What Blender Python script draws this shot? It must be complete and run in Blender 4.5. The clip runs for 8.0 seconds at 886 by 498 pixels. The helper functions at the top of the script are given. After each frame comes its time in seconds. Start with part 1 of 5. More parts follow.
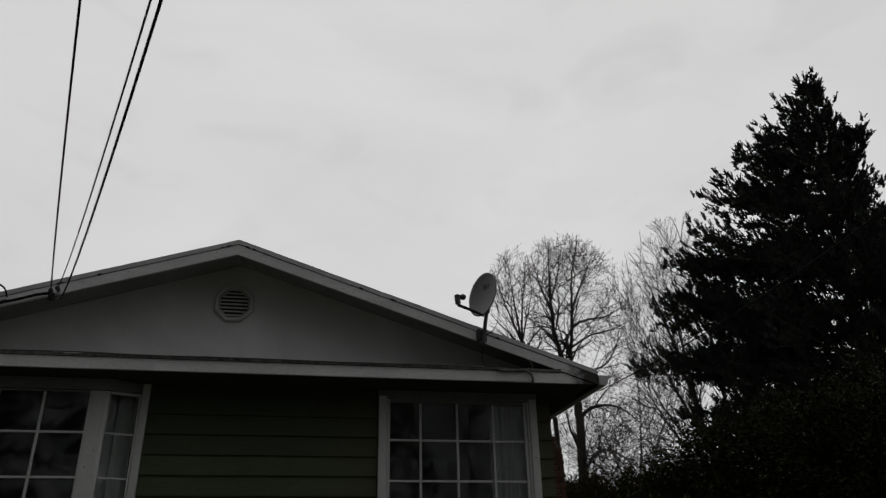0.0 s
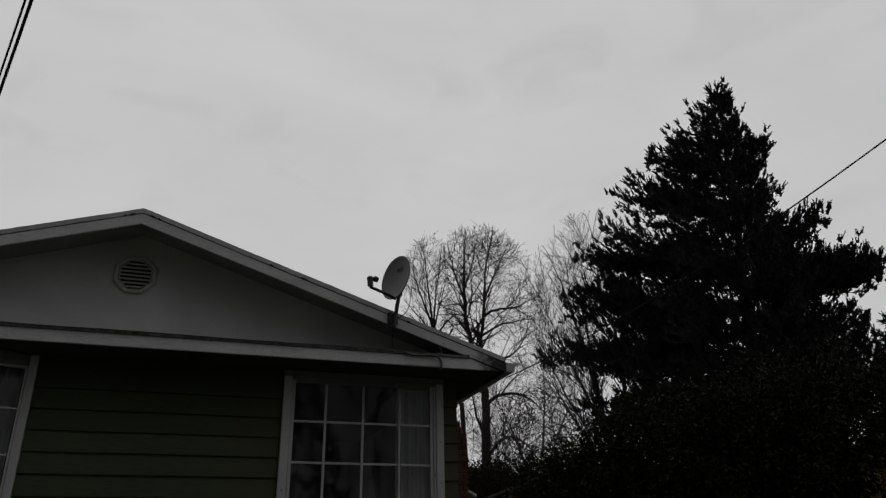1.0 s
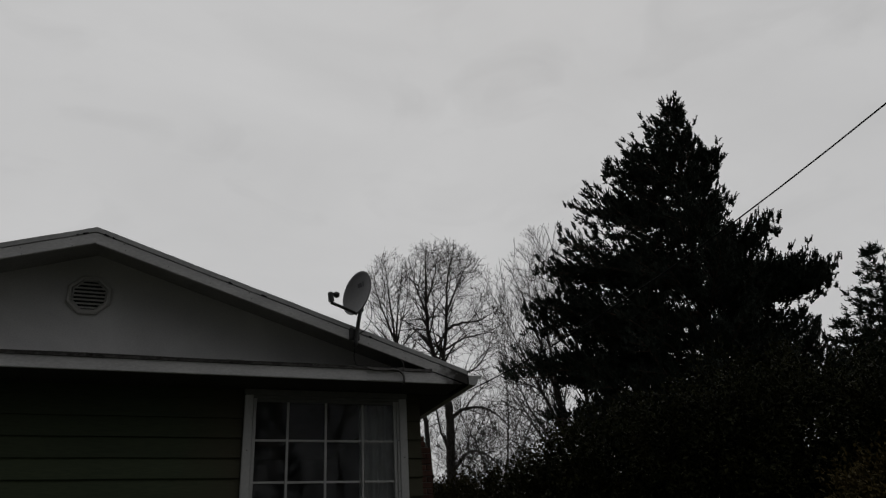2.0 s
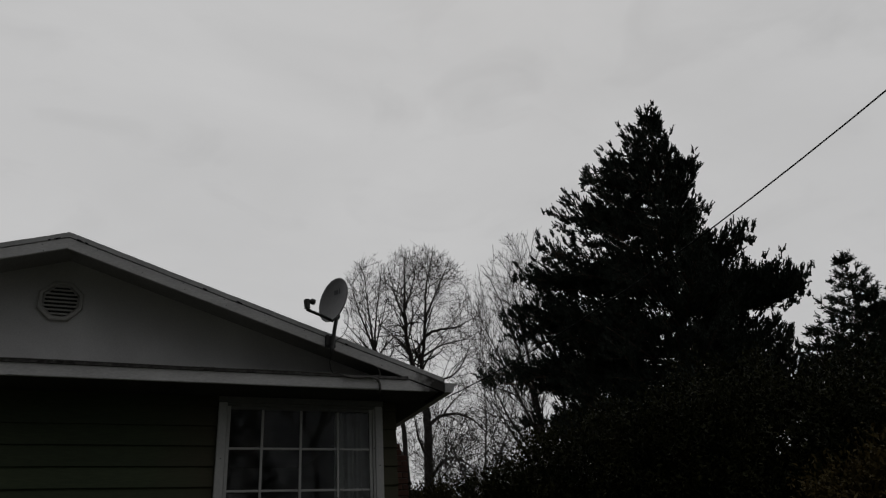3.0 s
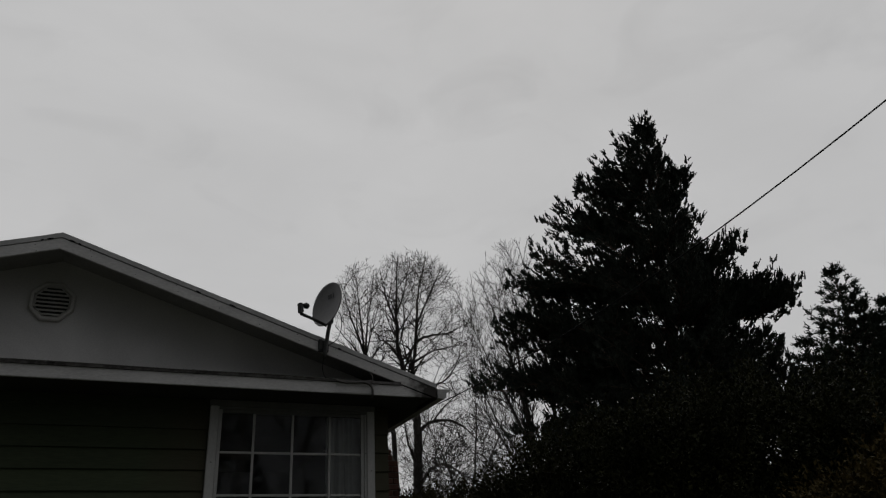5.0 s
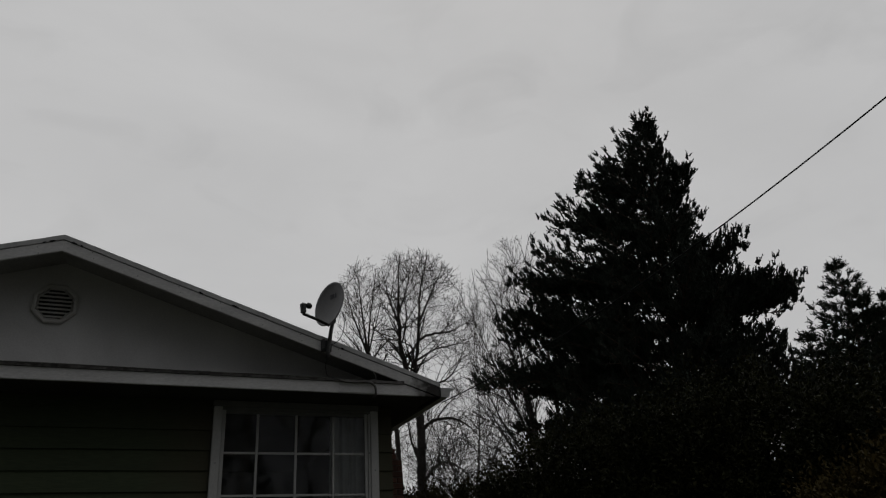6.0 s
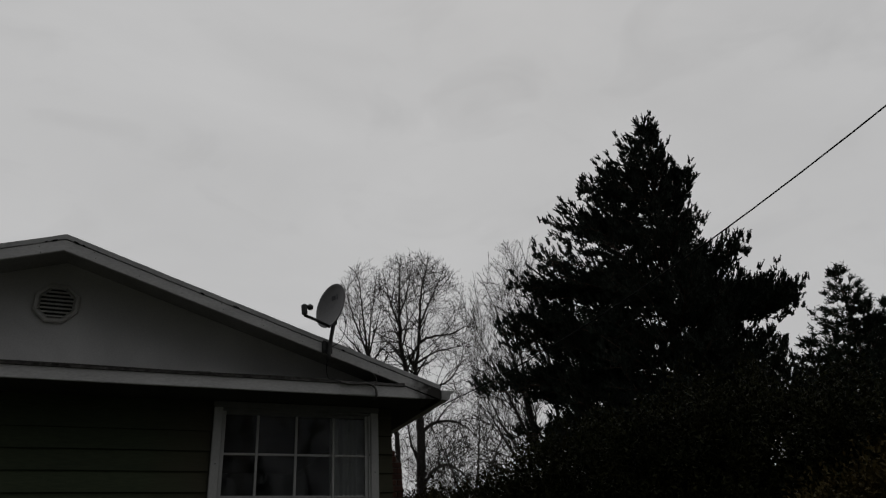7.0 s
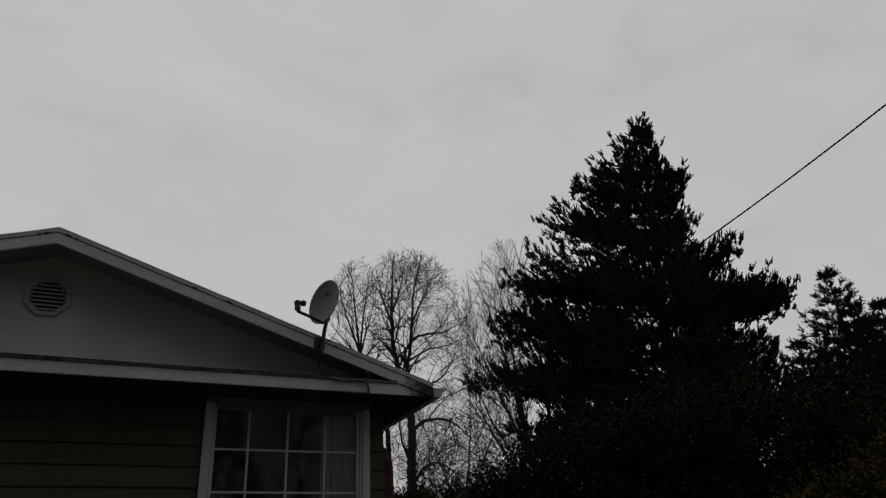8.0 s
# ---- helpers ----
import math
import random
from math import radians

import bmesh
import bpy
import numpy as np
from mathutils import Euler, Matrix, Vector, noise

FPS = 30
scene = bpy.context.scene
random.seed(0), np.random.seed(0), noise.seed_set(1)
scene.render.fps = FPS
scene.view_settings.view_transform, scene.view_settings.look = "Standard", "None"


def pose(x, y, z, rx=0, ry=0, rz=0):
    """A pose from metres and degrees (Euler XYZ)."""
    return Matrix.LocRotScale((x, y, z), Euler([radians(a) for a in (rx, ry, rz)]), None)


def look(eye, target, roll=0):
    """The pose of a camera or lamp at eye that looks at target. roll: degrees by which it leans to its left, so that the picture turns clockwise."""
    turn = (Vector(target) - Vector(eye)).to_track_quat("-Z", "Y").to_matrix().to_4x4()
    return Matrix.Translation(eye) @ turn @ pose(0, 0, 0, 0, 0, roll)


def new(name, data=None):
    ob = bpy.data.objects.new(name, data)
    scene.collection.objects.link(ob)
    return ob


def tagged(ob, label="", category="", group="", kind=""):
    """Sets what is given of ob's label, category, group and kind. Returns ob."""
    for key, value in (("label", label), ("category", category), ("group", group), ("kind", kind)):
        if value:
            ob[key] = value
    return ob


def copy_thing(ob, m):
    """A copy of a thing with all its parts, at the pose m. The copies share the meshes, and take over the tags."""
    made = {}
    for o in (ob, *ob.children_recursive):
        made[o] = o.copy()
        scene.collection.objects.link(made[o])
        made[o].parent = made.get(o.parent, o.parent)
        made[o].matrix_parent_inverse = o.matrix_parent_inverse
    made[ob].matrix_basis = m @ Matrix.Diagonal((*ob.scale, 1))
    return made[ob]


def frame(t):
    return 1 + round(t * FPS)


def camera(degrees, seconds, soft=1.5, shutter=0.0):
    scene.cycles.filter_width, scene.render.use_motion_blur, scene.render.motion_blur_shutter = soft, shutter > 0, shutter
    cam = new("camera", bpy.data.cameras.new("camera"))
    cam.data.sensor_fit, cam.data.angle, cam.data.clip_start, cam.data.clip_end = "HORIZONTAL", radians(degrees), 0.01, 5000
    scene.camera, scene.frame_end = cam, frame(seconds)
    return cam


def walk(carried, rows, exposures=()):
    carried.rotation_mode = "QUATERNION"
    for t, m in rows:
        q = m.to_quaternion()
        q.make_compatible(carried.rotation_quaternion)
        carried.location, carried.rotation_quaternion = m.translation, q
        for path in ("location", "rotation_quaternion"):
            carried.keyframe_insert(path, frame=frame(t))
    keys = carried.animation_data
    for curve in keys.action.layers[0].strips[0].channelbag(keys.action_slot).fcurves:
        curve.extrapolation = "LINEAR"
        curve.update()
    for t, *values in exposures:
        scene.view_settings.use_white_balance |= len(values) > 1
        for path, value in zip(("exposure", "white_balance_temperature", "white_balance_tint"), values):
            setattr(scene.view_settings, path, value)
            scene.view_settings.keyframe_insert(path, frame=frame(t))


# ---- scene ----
cam = camera(62.82, 8.0, soft=1.25, shutter=0.3)
PATH = [
    (0.0, pose(-1.798, -8.097, 1.612, 114.64, 1.09, -11.23)),
    (0.2, pose(-1.800, -8.067, 1.613, 114.26, 0.67, -12.62)),
    (0.5, pose(-1.783, -8.035, 1.643, 113.38, -0.34, -15.42)),
    (0.8, pose(-1.772, -8.038, 1.618, 113.50, 0.08, -17.91)),
    (1.0, pose(-1.765, -8.045, 1.605, 113.39, 0.96, -18.46)),
    (1.2, pose(-1.759, -8.029, 1.598, 113.67, 1.24, -19.07)),
    (1.5, pose(-1.775, -8.053, 1.581, 113.92, 1.10, -20.46)),
    (1.7, pose(-1.770, -8.057, 1.583, 114.16, 2.22, -20.22)),
    (2.8, pose(-1.745, -8.077, 1.594, 114.91, 3.67, -22.24)),
    (3.0, pose(-1.740, -8.081, 1.596, 114.87, 3.48, -22.46)),
    (3.5, pose(-1.768, -8.076, 1.595, 115.00, 3.72, -22.58)),
    (4.0, pose(-1.775, -8.071, 1.602, 115.27, 3.55, -22.66)),
    (4.5, pose(-1.768, -8.075, 1.591, 115.08, 3.14, -23.13)),
    (4.7, pose(-1.768, -8.074, 1.593, 115.30, 2.96, -23.44)),
    (5.8, pose(-1.771, -8.068, 1.606, 115.16, 3.24, -23.03)),
    (6.0, pose(-1.772, -8.067, 1.608, 115.14, 3.40, -23.06)),
    (6.5, pose(-1.775, -8.063, 1.597, 115.26, 3.23, -23.22)),
    (7.0, pose(-1.777, -8.063, 1.607, 115.34, 2.96, -23.17)),
    (7.5, pose(-1.781, -8.063, 1.603, 115.35, 2.51, -24.00)),
    (8.0, pose(-1.786, -8.061, 1.601, 115.16, 2.53, -23.97)),
]
EXPOSURES = [(0.0, 0.28), (0.2, 0.10), (0.5, 0.05), (0.8, 0.04), (1.7, 0.0), (3.0, -0.03), (4.5, -0.06), (8.0, -0.10)]
walk(cam, PATH, EXPOSURES)

# ---- sky and sun: thick cloud, brightest ahead where the sun hides ----
SUN_WAY = Vector((0.36, 0.52, 0.78)).normalized()
world = bpy.data.worlds.new("overcast")
scene.world = world
world.use_nodes = True
wn, wl = world.node_tree.nodes, world.node_tree.links
wn.clear()


def wnode(kind, **kw):
    n = wn.new(kind)
    for k, v in kw.items():
        if k in n.inputs:
            n.inputs[k].default_value = v
    return n


w_out = wnode("ShaderNodeOutputWorld")
w_bg = wnode("ShaderNodeBackground")
w_co = wnode("ShaderNodeTexCoord")
w_sky = wn.new("ShaderNodeTexSky")
w_sky.sky_type = "NISHITA"
w_sky.sun_disc = False
w_sky.sun_elevation = math.asin(SUN_WAY.z)
w_sky.sun_rotation = math.atan2(SUN_WAY.x, SUN_WAY.y)
w_dot = wn.new("ShaderNodeVectorMath")
w_dot.operation = "DOT_PRODUCT"
w_dot.inputs[1].default_value = SUN_WAY
w_rng = wn.new("ShaderNodeMapRange")
w_rng.interpolation_type = "SMOOTHSTEP"
for k, v in (("From Min", -0.32), ("From Max", 0.60), ("To Min", 0.07), ("To Max", 0.53)):
    w_rng.inputs[k].default_value = v
w_map = wn.new("ShaderNodeMapping")
w_map.inputs["Scale"].default_value = (1.0, 1.0, 2.2)
w_n1 = wnode("ShaderNodeTexNoise", Scale=2.2, Detail=5.0, Roughness=0.55, Distortion=0.4)
w_n2 = wnode("ShaderNodeTexNoise", Scale=6.5, Detail=4.0, Roughness=0.5, Distortion=0.6)
w_r1 = wn.new("ShaderNodeMapRange")
for k, v in (("From Min", 0.3), ("From Max", 0.7), ("To Min", 0.93), ("To Max", 1.05)):
    w_r1.inputs[k].default_value = v
w_r2 = wn.new("ShaderNodeMapRange")
for k, v in (("From Min", 0.54), ("From Max", 0.74), ("To Min", 1.0), ("To Max", 0.93)):
    w_r2.inputs[k].default_value = v
w_m1 = wn.new("ShaderNodeMath")
w_m1.operation = "MULTIPLY"
w_m2 = wn.new("ShaderNodeMath")
w_m2.operation = "MULTIPLY"
w_tint = wn.new("ShaderNodeVectorMath")
w_tint.operation = "SCALE"
w_tint.inputs[0].default_value = (1.0, 0.994, 0.99)
w_sc = wn.new("ShaderNodeVectorMath")
w_sc.operation = "SCALE"
w_sc.inputs["Scale"].default_value = 0.0025
w_add = wn.new("ShaderNodeVectorMath")
wl.new(w_co.outputs["Generated"], w_dot.inputs[0])
wl.new(w_dot.outputs["Value"], w_rng.inputs["Value"])
wl.new(w_co.outputs["Generated"], w_map.inputs["Vector"])
wl.new(w_map.outputs["Vector"], w_n1.inputs["Vector"])
wl.new(w_map.outputs["Vector"], w_n2.inputs["Vector"])
wl.new(w_n1.outputs["Fac"], w_r1.inputs["Value"])
wl.new(w_n2.outputs["Fac"], w_r2.inputs["Value"])
wl.new(w_rng.outputs["Result"], w_m1.inputs[0])
wl.new(w_r1.outputs["Result"], w_m1.inputs[1])
wl.new(w_m1.outputs["Value"], w_m2.inputs[0])
wl.new(w_r2.outputs["Result"], w_m2.inputs[1])
wl.new(w_m2.outputs["Value"], w_tint.inputs["Scale"])
wl.new(w_sky.outputs["Color"], w_sc.inputs[0])
wl.new(w_tint.outputs["Vector"], w_add.inputs[0])
wl.new(w_sc.outputs["Vector"], w_add.inputs[1])
wl.new(w_add.outputs["Vector"], w_bg.inputs["Color"])
w_bg.inputs["Strength"].default_value = 1.0
wl.new(w_bg.outputs["Background"], w_out.inputs["Surface"])

sun = new("sun", bpy.data.lights.new("sun", "SUN"))
sun.data.energy = 0.25
sun.data.angle = radians(40)
sun.data.color = (1.0, 0.97, 0.93)
sun.matrix_world = look((30, 40, 40), Vector((30, 40, 40)) - SUN_WAY)


# ---- materials ----
def surface(name, dark, light, rough=0.7, fine=40.0, coarse=2.0, bump=0.15, metal=0.0, spread=0.5, stretch=(1, 1, 1), spec=0.3, vary=0.0):
    """Two scales of colour variation, fine relief, and a slight change from object to object."""
    m = bpy.data.materials.new(name)
    m.use_nodes = True
    n, l = m.node_tree.nodes, m.node_tree.links
    b = n["Principled BSDF"]
    co = n.new("ShaderNodeTexCoord")
    mp = n.new("ShaderNodeMapping")
    mp.inputs["Scale"].default_value = stretch
    l.new(co.outputs["Object"], mp.inputs["Vector"])
    a, c = n.new("ShaderNodeTexNoise"), n.new("ShaderNodeTexNoise")
    a.inputs["Scale"].default_value, a.inputs["Detail"].default_value = fine, 6
    c.inputs["Scale"].default_value, c.inputs["Detail"].default_value = coarse, 5
    c.inputs["Distortion"].default_value = 0.7
    l.new(mp.outputs["Vector"], a.inputs["Vector"])
    l.new(mp.outputs["Vector"], c.inputs["Vector"])
    mix = n.new("ShaderNodeMix")
    mix.data_type = "FLOAT"
    mix.inputs["Factor"].default_value = spread
    l.new(a.outputs["Fac"], mix.inputs["A"])
    l.new(c.outputs["Fac"], mix.inputs["B"])
    ramp = n.new("ShaderNodeValToRGB")
    ramp.color_ramp.elements[0].position, ramp.color_ramp.elements[1].position = 0.32, 0.66
    ramp.color_ramp.elements[0].color, ramp.color_ramp.elements[1].color = (*dark, 1), (*light, 1)
    l.new(mix.outputs["Result"], ramp.inputs["Fac"])
    last = ramp.outputs["Color"]
    if vary:
        info, rg, hsv = n.new("ShaderNodeObjectInfo"), n.new("ShaderNodeMapRange"), n.new("ShaderNodeHueSaturation")
        rg.inputs["To Min"].default_value, rg.inputs["To Max"].default_value = 1 - vary, 1 + vary
        l.new(info.outputs["Random"], rg.inputs["Value"])
        l.new(rg.outputs["Result"], hsv.inputs["Value"])
        l.new(last, hsv.inputs["Color"])
        last = hsv.outputs["Color"]
    l.new(last, b.inputs["Base Color"])
    b.inputs["Roughness"].default_value = rough
    b.inputs["Metallic"].default_value = metal
    b.inputs["Specular IOR Level"].default_value = spec
    if bump:
        bp = n.new("ShaderNodeBump")
        bp.inputs["Strength"].default_value, bp.inputs["Distance"].default_value = bump, 0.01
        l.new(mix.outputs["Result"], bp.inputs["Height"])
        l.new(bp.outputs["Normal"], b.inputs["Normal"])
    return m


def leaf_surface(name, dark, light, rough, spec, coarse=1.5):
    """Leaves that differ from one to the next and from bough to bough."""
    m = surface(name, dark, light, rough=rough, fine=9.0, coarse=coarse, bump=0.0, spec=spec, spread=0.6)
    n, l = m.node_tree.nodes, m.node_tree.links
    b = n["Principled BSDF"]
    ramp = [x for x in n if x.type == "VALTORGB"][0]
    geo, rg, hsv = n.new("ShaderNodeNewGeometry"), n.new("ShaderNodeMapRange"), n.new("ShaderNodeHueSaturation")
    rg.inputs["To Min"].default_value, rg.inputs["To Max"].default_value = 0.8, 1.2
    l.new(geo.outputs["Random Per Island"], rg.inputs["Value"])
    l.new(rg.outputs["Result"], hsv.inputs["Value"])
    l.new(ramp.outputs["Color"], hsv.inputs["Color"])
    l.new(hsv.outputs["Color"], b.inputs["Base Color"])
    return m


def worn(m, colour, axis, start, end, grain=3.0, amount=0.8):
    """Weathering that grows along one axis of the house from start to end, broken up by noise."""
    n, l = m.node_tree.nodes, m.node_tree.links
    b = n["Principled BSDF"]
    src = b.inputs["Base Color"].links[0].from_socket
    geo, sep, rg = n.new("ShaderNodeNewGeometry"), n.new("ShaderNodeSeparateXYZ"), n.new("ShaderNodeMapRange")
    ns, ad = n.new("ShaderNodeTexNoise"), n.new("ShaderNodeMath")
    ns.inputs["Scale"].default_value, ns.inputs["Detail"].default_value = grain, 6
    l.new(geo.outputs["Position"], sep.inputs["Vector"])
    l.new(geo.outputs["Position"], ns.inputs["Vector"])
    ad.operation = "MULTIPLY_ADD"
    ad.inputs[1].default_value = (end - start) * 1.6
    l.new(ns.outputs["Fac"], ad.inputs[0])
    l.new(sep.outputs[axis], ad.inputs[2])
    mid = (end - start) * 0.8
    rg.inputs["From Min"].default_value, rg.inputs["From Max"].default_value = start + mid, end + mid
    rg.inputs["To Max"].default_value = amount
    l.new(ad.outputs["Value"], rg.inputs["Value"])
    mix = n.new("ShaderNodeMix")
    mix.data_type = "RGBA"
    mix.inputs["B"].default_value = (*colour, 1)
    l.new(rg.outputs["Result"], mix.inputs["Factor"])
    l.new(src, mix.inputs["A"])
    l.new(mix.outputs["Result"], b.inputs["Base Color"])
    return m


def glass_surface(name):
    m = bpy.data.materials.new(name)
    m.use_nodes = True
    n, l = m.node_tree.nodes, m.node_tree.links
    n.remove(n["Principled BSDF"])
    clear, gloss, fr, mix = n.new("ShaderNodeBsdfTransparent"), n.new("ShaderNodeBsdfGlossy"), n.new("ShaderNodeFresnel"), n.new("ShaderNodeMixShader")
    clear.inputs["Color"].default_value = (0.80, 0.84, 0.83, 1)
    gloss.inputs["Roughness"].default_value = 0.012
    gloss.inputs["Color"].default_value = (0.95, 0.95, 0.97, 1)
    fr.inputs["IOR"].default_value = 1.52
    wave, bp, co = n.new("ShaderNodeTexNoise"), n.new("ShaderNodeBump"), n.new("ShaderNodeTexCoord")
    wave.inputs["Scale"].default_value = 2.5
    bp.inputs["Strength"].default_value, bp.inputs["Distance"].default_value = 0.05, 0.03
    l.new(co.outputs["Object"], wave.inputs["Vector"])
    l.new(wave.outputs["Fac"], bp.inputs["Height"])
    l.new(bp.outputs["Normal"], gloss.inputs["Normal"])
    l.new(fr.outputs["Fac"], mix.inputs["Fac"])
    l.new(clear.outputs["BSDF"], mix.inputs[1])
    l.new(gloss.outputs["BSDF"], mix.inputs[2])
    # a pale film in soft patches: dust, and the mottling of the reflected sky
    dust_and_sky, film, ns, rg = n.new("ShaderNodeBsdfDiffuse"), n.new("ShaderNodeMixShader"), n.new("ShaderNodeTexNoise"), n.new("ShaderNodeMapRange")
    dust_and_sky.inputs["Color"].default_value = (0.5, 0.5, 0.52, 1)
    geo = n.new("ShaderNodeNewGeometry")
    ns.inputs["Scale"].default_value, ns.inputs["Detail"].default_value, ns.inputs["Roughness"].default_value = 3.8, 8, 0.66
    l.new(geo.outputs["Position"], ns.inputs["Vector"])
    for k, v in (("From Min", 0.46), ("From Max", 0.72), ("To Min", 0.01), ("To Max", 0.20)):
        rg.inputs[k].default_value = v
    l.new(ns.outputs["Fac"], rg.inputs["Value"])
    l.new(rg.outputs["Result"], film.inputs["Fac"])
    l.new(mix.outputs["Shader"], film.inputs[1])
    l.new(dust_and_sky.outputs["BSDF"], film.inputs[2])
    l.new(film.outputs["Shader"], n["Material Output"].inputs["Surface"])
    return m


TRIM = worn(surface("trim_paint", (0.39, 0.385, 0.39), (0.57, 0.565, 0.565), rough=0.6, fine=28, coarse=1.6, bump=0.12, stretch=(1, 1, 3)), (0.025, 0.022, 0.02), 0, 1.14, 1.34, 13.0, 1.0)
GABLE = surface("gable_paint", (0.48, 0.475, 0.48), (0.69, 0.685, 0.685), rough=0.8, fine=70, coarse=0.9, bump=0.2, spread=0.7)
VENT = surface("vent_paint", (0.44, 0.43, 0.42), (0.55, 0.54, 0.53), rough=0.6, fine=50, coarse=4)
SASH = surface("sash_paint", (0.38, 0.38, 0.38), (0.50, 0.50, 0.49), rough=0.5, fine=45, coarse=3, stretch=(2, 2, 0.6))
# sash colour darkened, for the shade the soffit throws on the window heads
HEAD_SHADE = surface("shade_darkened_head_board", (0.13, 0.13, 0.13), (0.21, 0.21, 0.205), rough=0.8, fine=35, coarse=3, stretch=(0.5, 1, 2))
# gable paint made darker underneath, so the overhang's shade sits in the colour
SLOPE_SOFFIT = surface("overhang_shade_paint", (0.24, 0.235, 0.23), (0.36, 0.355, 0.35), rough=0.85, fine=35, coarse=2)
# near-black base colour that carries the deep shade under the eaves
SOFFIT = surface("soffit_shade_paint", (0.035, 0.034, 0.032), (0.065, 0.063, 0.06), rough=0.85, fine=35, coarse=2)
SIDING = worn(surface("siding_paint", (0.028, 0.040, 0.020), (0.054, 0.068, 0.035), rough=0.7, fine=30, coarse=1.4, bump=0.35, stretch=(0.35, 1, 3), vary=0.14), (0.058, 0.044, 0.028), 0, -1.55, -0.95, 2.5, 0.6)
# grime of the ledge, and also the dark of the rake's shadow gap
GRIME_AND_SHADE = surface("ledge_grime_and_gap_shade", (0.03, 0.028, 0.028), (0.24, 0.23, 0.23), rough=0.95, fine=25, coarse=5, bump=0.4)
SHINGLE = surface("roof_felt", (0.05, 0.05, 0.052), (0.13, 0.13, 0.13), rough=0.95, fine=90, coarse=6, bump=0.5)
EDGE = surface("drip_edge_paint", (0.30, 0.30, 0.305), (0.44, 0.44, 0.44), rough=0.5, fine=20, coarse=2)
CONCRETE = surface("concrete", (0.22, 0.21, 0.20), (0.36, 0.35, 0.33), rough=0.9, fine=45, coarse=3, bump=0.4)
# plaster set dark, so the rooms look unlit and the panes' reflections show
INNER = surface("darkened_room_plaster", (0.08, 0.075, 0.07), (0.12, 0.115, 0.105), rough=0.9)
DRAPE = surface("drape_cloth", (0.66, 0.66, 0.66), (0.80, 0.80, 0.79), rough=0.95, fine=120, coarse=5)
BRICK = surface("brick_clay", (0.060, 0.030, 0.023), (0.12, 0.058, 0.043), rough=0.9, fine=60, coarse=9, bump=0.4, vary=0.3)
MORTAR = surface("mortar", (0.09, 0.08, 0.07), (0.16, 0.145, 0.13), rough=0.95, fine=60, coarse=6)
GLASS = glass_surface("window_glass")
DISH = surface("dish_enamel", (0.14, 0.14, 0.145), (0.19, 0.19, 0.195), rough=0.55, fine=60, coarse=5, bump=0.05)
DISH_MARK = surface("dish_print", (0.05, 0.05, 0.055), (0.08, 0.08, 0.085), rough=0.6)
STEEL = surface("dark_steel", (0.04, 0.04, 0.04), (0.085, 0.085, 0.085), rough=0.55, metal=0.6, fine=50, coarse=7)
BLACK = surface("black_plastic", (0.018, 0.018, 0.019), (0.035, 0.035, 0.036), rough=0.5, fine=50, coarse=5, bump=0.05)
RUBBER = surface("cable_sheath", (0.008, 0.008, 0.009), (0.018, 0.018, 0.019), rough=0.85, fine=30, coarse=4, bump=0.05, spec=0.08)
GREYCABLE = surface("grey_cable_sheath", (0.06, 0.058, 0.055), (0.11, 0.105, 0.10), rough=0.7, fine=30, coarse=4, bump=0.05)
BARK = surface("grey_bark", (0.022, 0.020, 0.018), (0.056, 0.050, 0.045), rough=0.95, fine=16, coarse=3, bump=0.8, stretch=(1, 1, 0.25))
PINEBARK = surface("pine_bark", (0.035, 0.026, 0.020), (0.085, 0.06, 0.045), rough=0.95, fine=12, coarse=3, bump=0.8, stretch=(1, 1, 0.3))
NEEDLE = leaf_surface("pine_needles", (0.016, 0.022, 0.019), (0.038, 0.046, 0.036), 0.7, 0.07, 0.8)
SPRUCE = leaf_surface("spruce_needles", (0.012, 0.019, 0.014), (0.027, 0.036, 0.024), 0.7, 0.06, 0.8)
LEAF = leaf_surface("glossy_leaves", (0.006, 0.009, 0.0035), (0.024, 0.024, 0.007), 0.6, 0.05, 2.2)
YELLOWLEAF = leaf_surface("yellow_green_leaves", (0.029, 0.025, 0.006), (0.064, 0.044, 0.012), 0.65, 0.1, 1.8)
HEDGELEAF = leaf_surface("hedge_leaves", (0.016, 0.016, 0.007), (0.036, 0.031, 0.013), 0.85, 0.02, 0.7)
GRASS = surface("lawn", (0.026, 0.030, 0.016), (0.060, 0.062, 0.038), rough=0.95, fine=14, coarse=0.35, bump=0.6)
ROAD = surface("asphalt", (0.04, 0.04, 0.042), (0.065, 0.064, 0.063), rough=0.9, fine=60, coarse=0.8, bump=0.4)
TIMBER = surface("weathered_timber", (0.09, 0.075, 0.06), (0.18, 0.155, 0.13), rough=0.9, fine=25, coarse=4, bump=0.4, stretch=(1, 1, 0.3))
DARKTIMBER = surface("old_dark_timber", (0.03, 0.026, 0.021), (0.065, 0.056, 0.046), rough=0.9, fine=25, coarse=4, bump=0.4)
SHEDROOF = surface("shed_roof_sheet", (0.32, 0.32, 0.31), (0.46, 0.46, 0.45), rough=0.6, fine=30, coarse=4)

# ---- building helpers ----
WHERE = {}


def thing(name, at, label, category, group="", kind=""):
    ob = new(name)
    ob.location = at
    ob.empty_display_size = 0.2
    WHERE[ob.name] = Vector(at)
    return tagged(ob, label, category, group, kind)


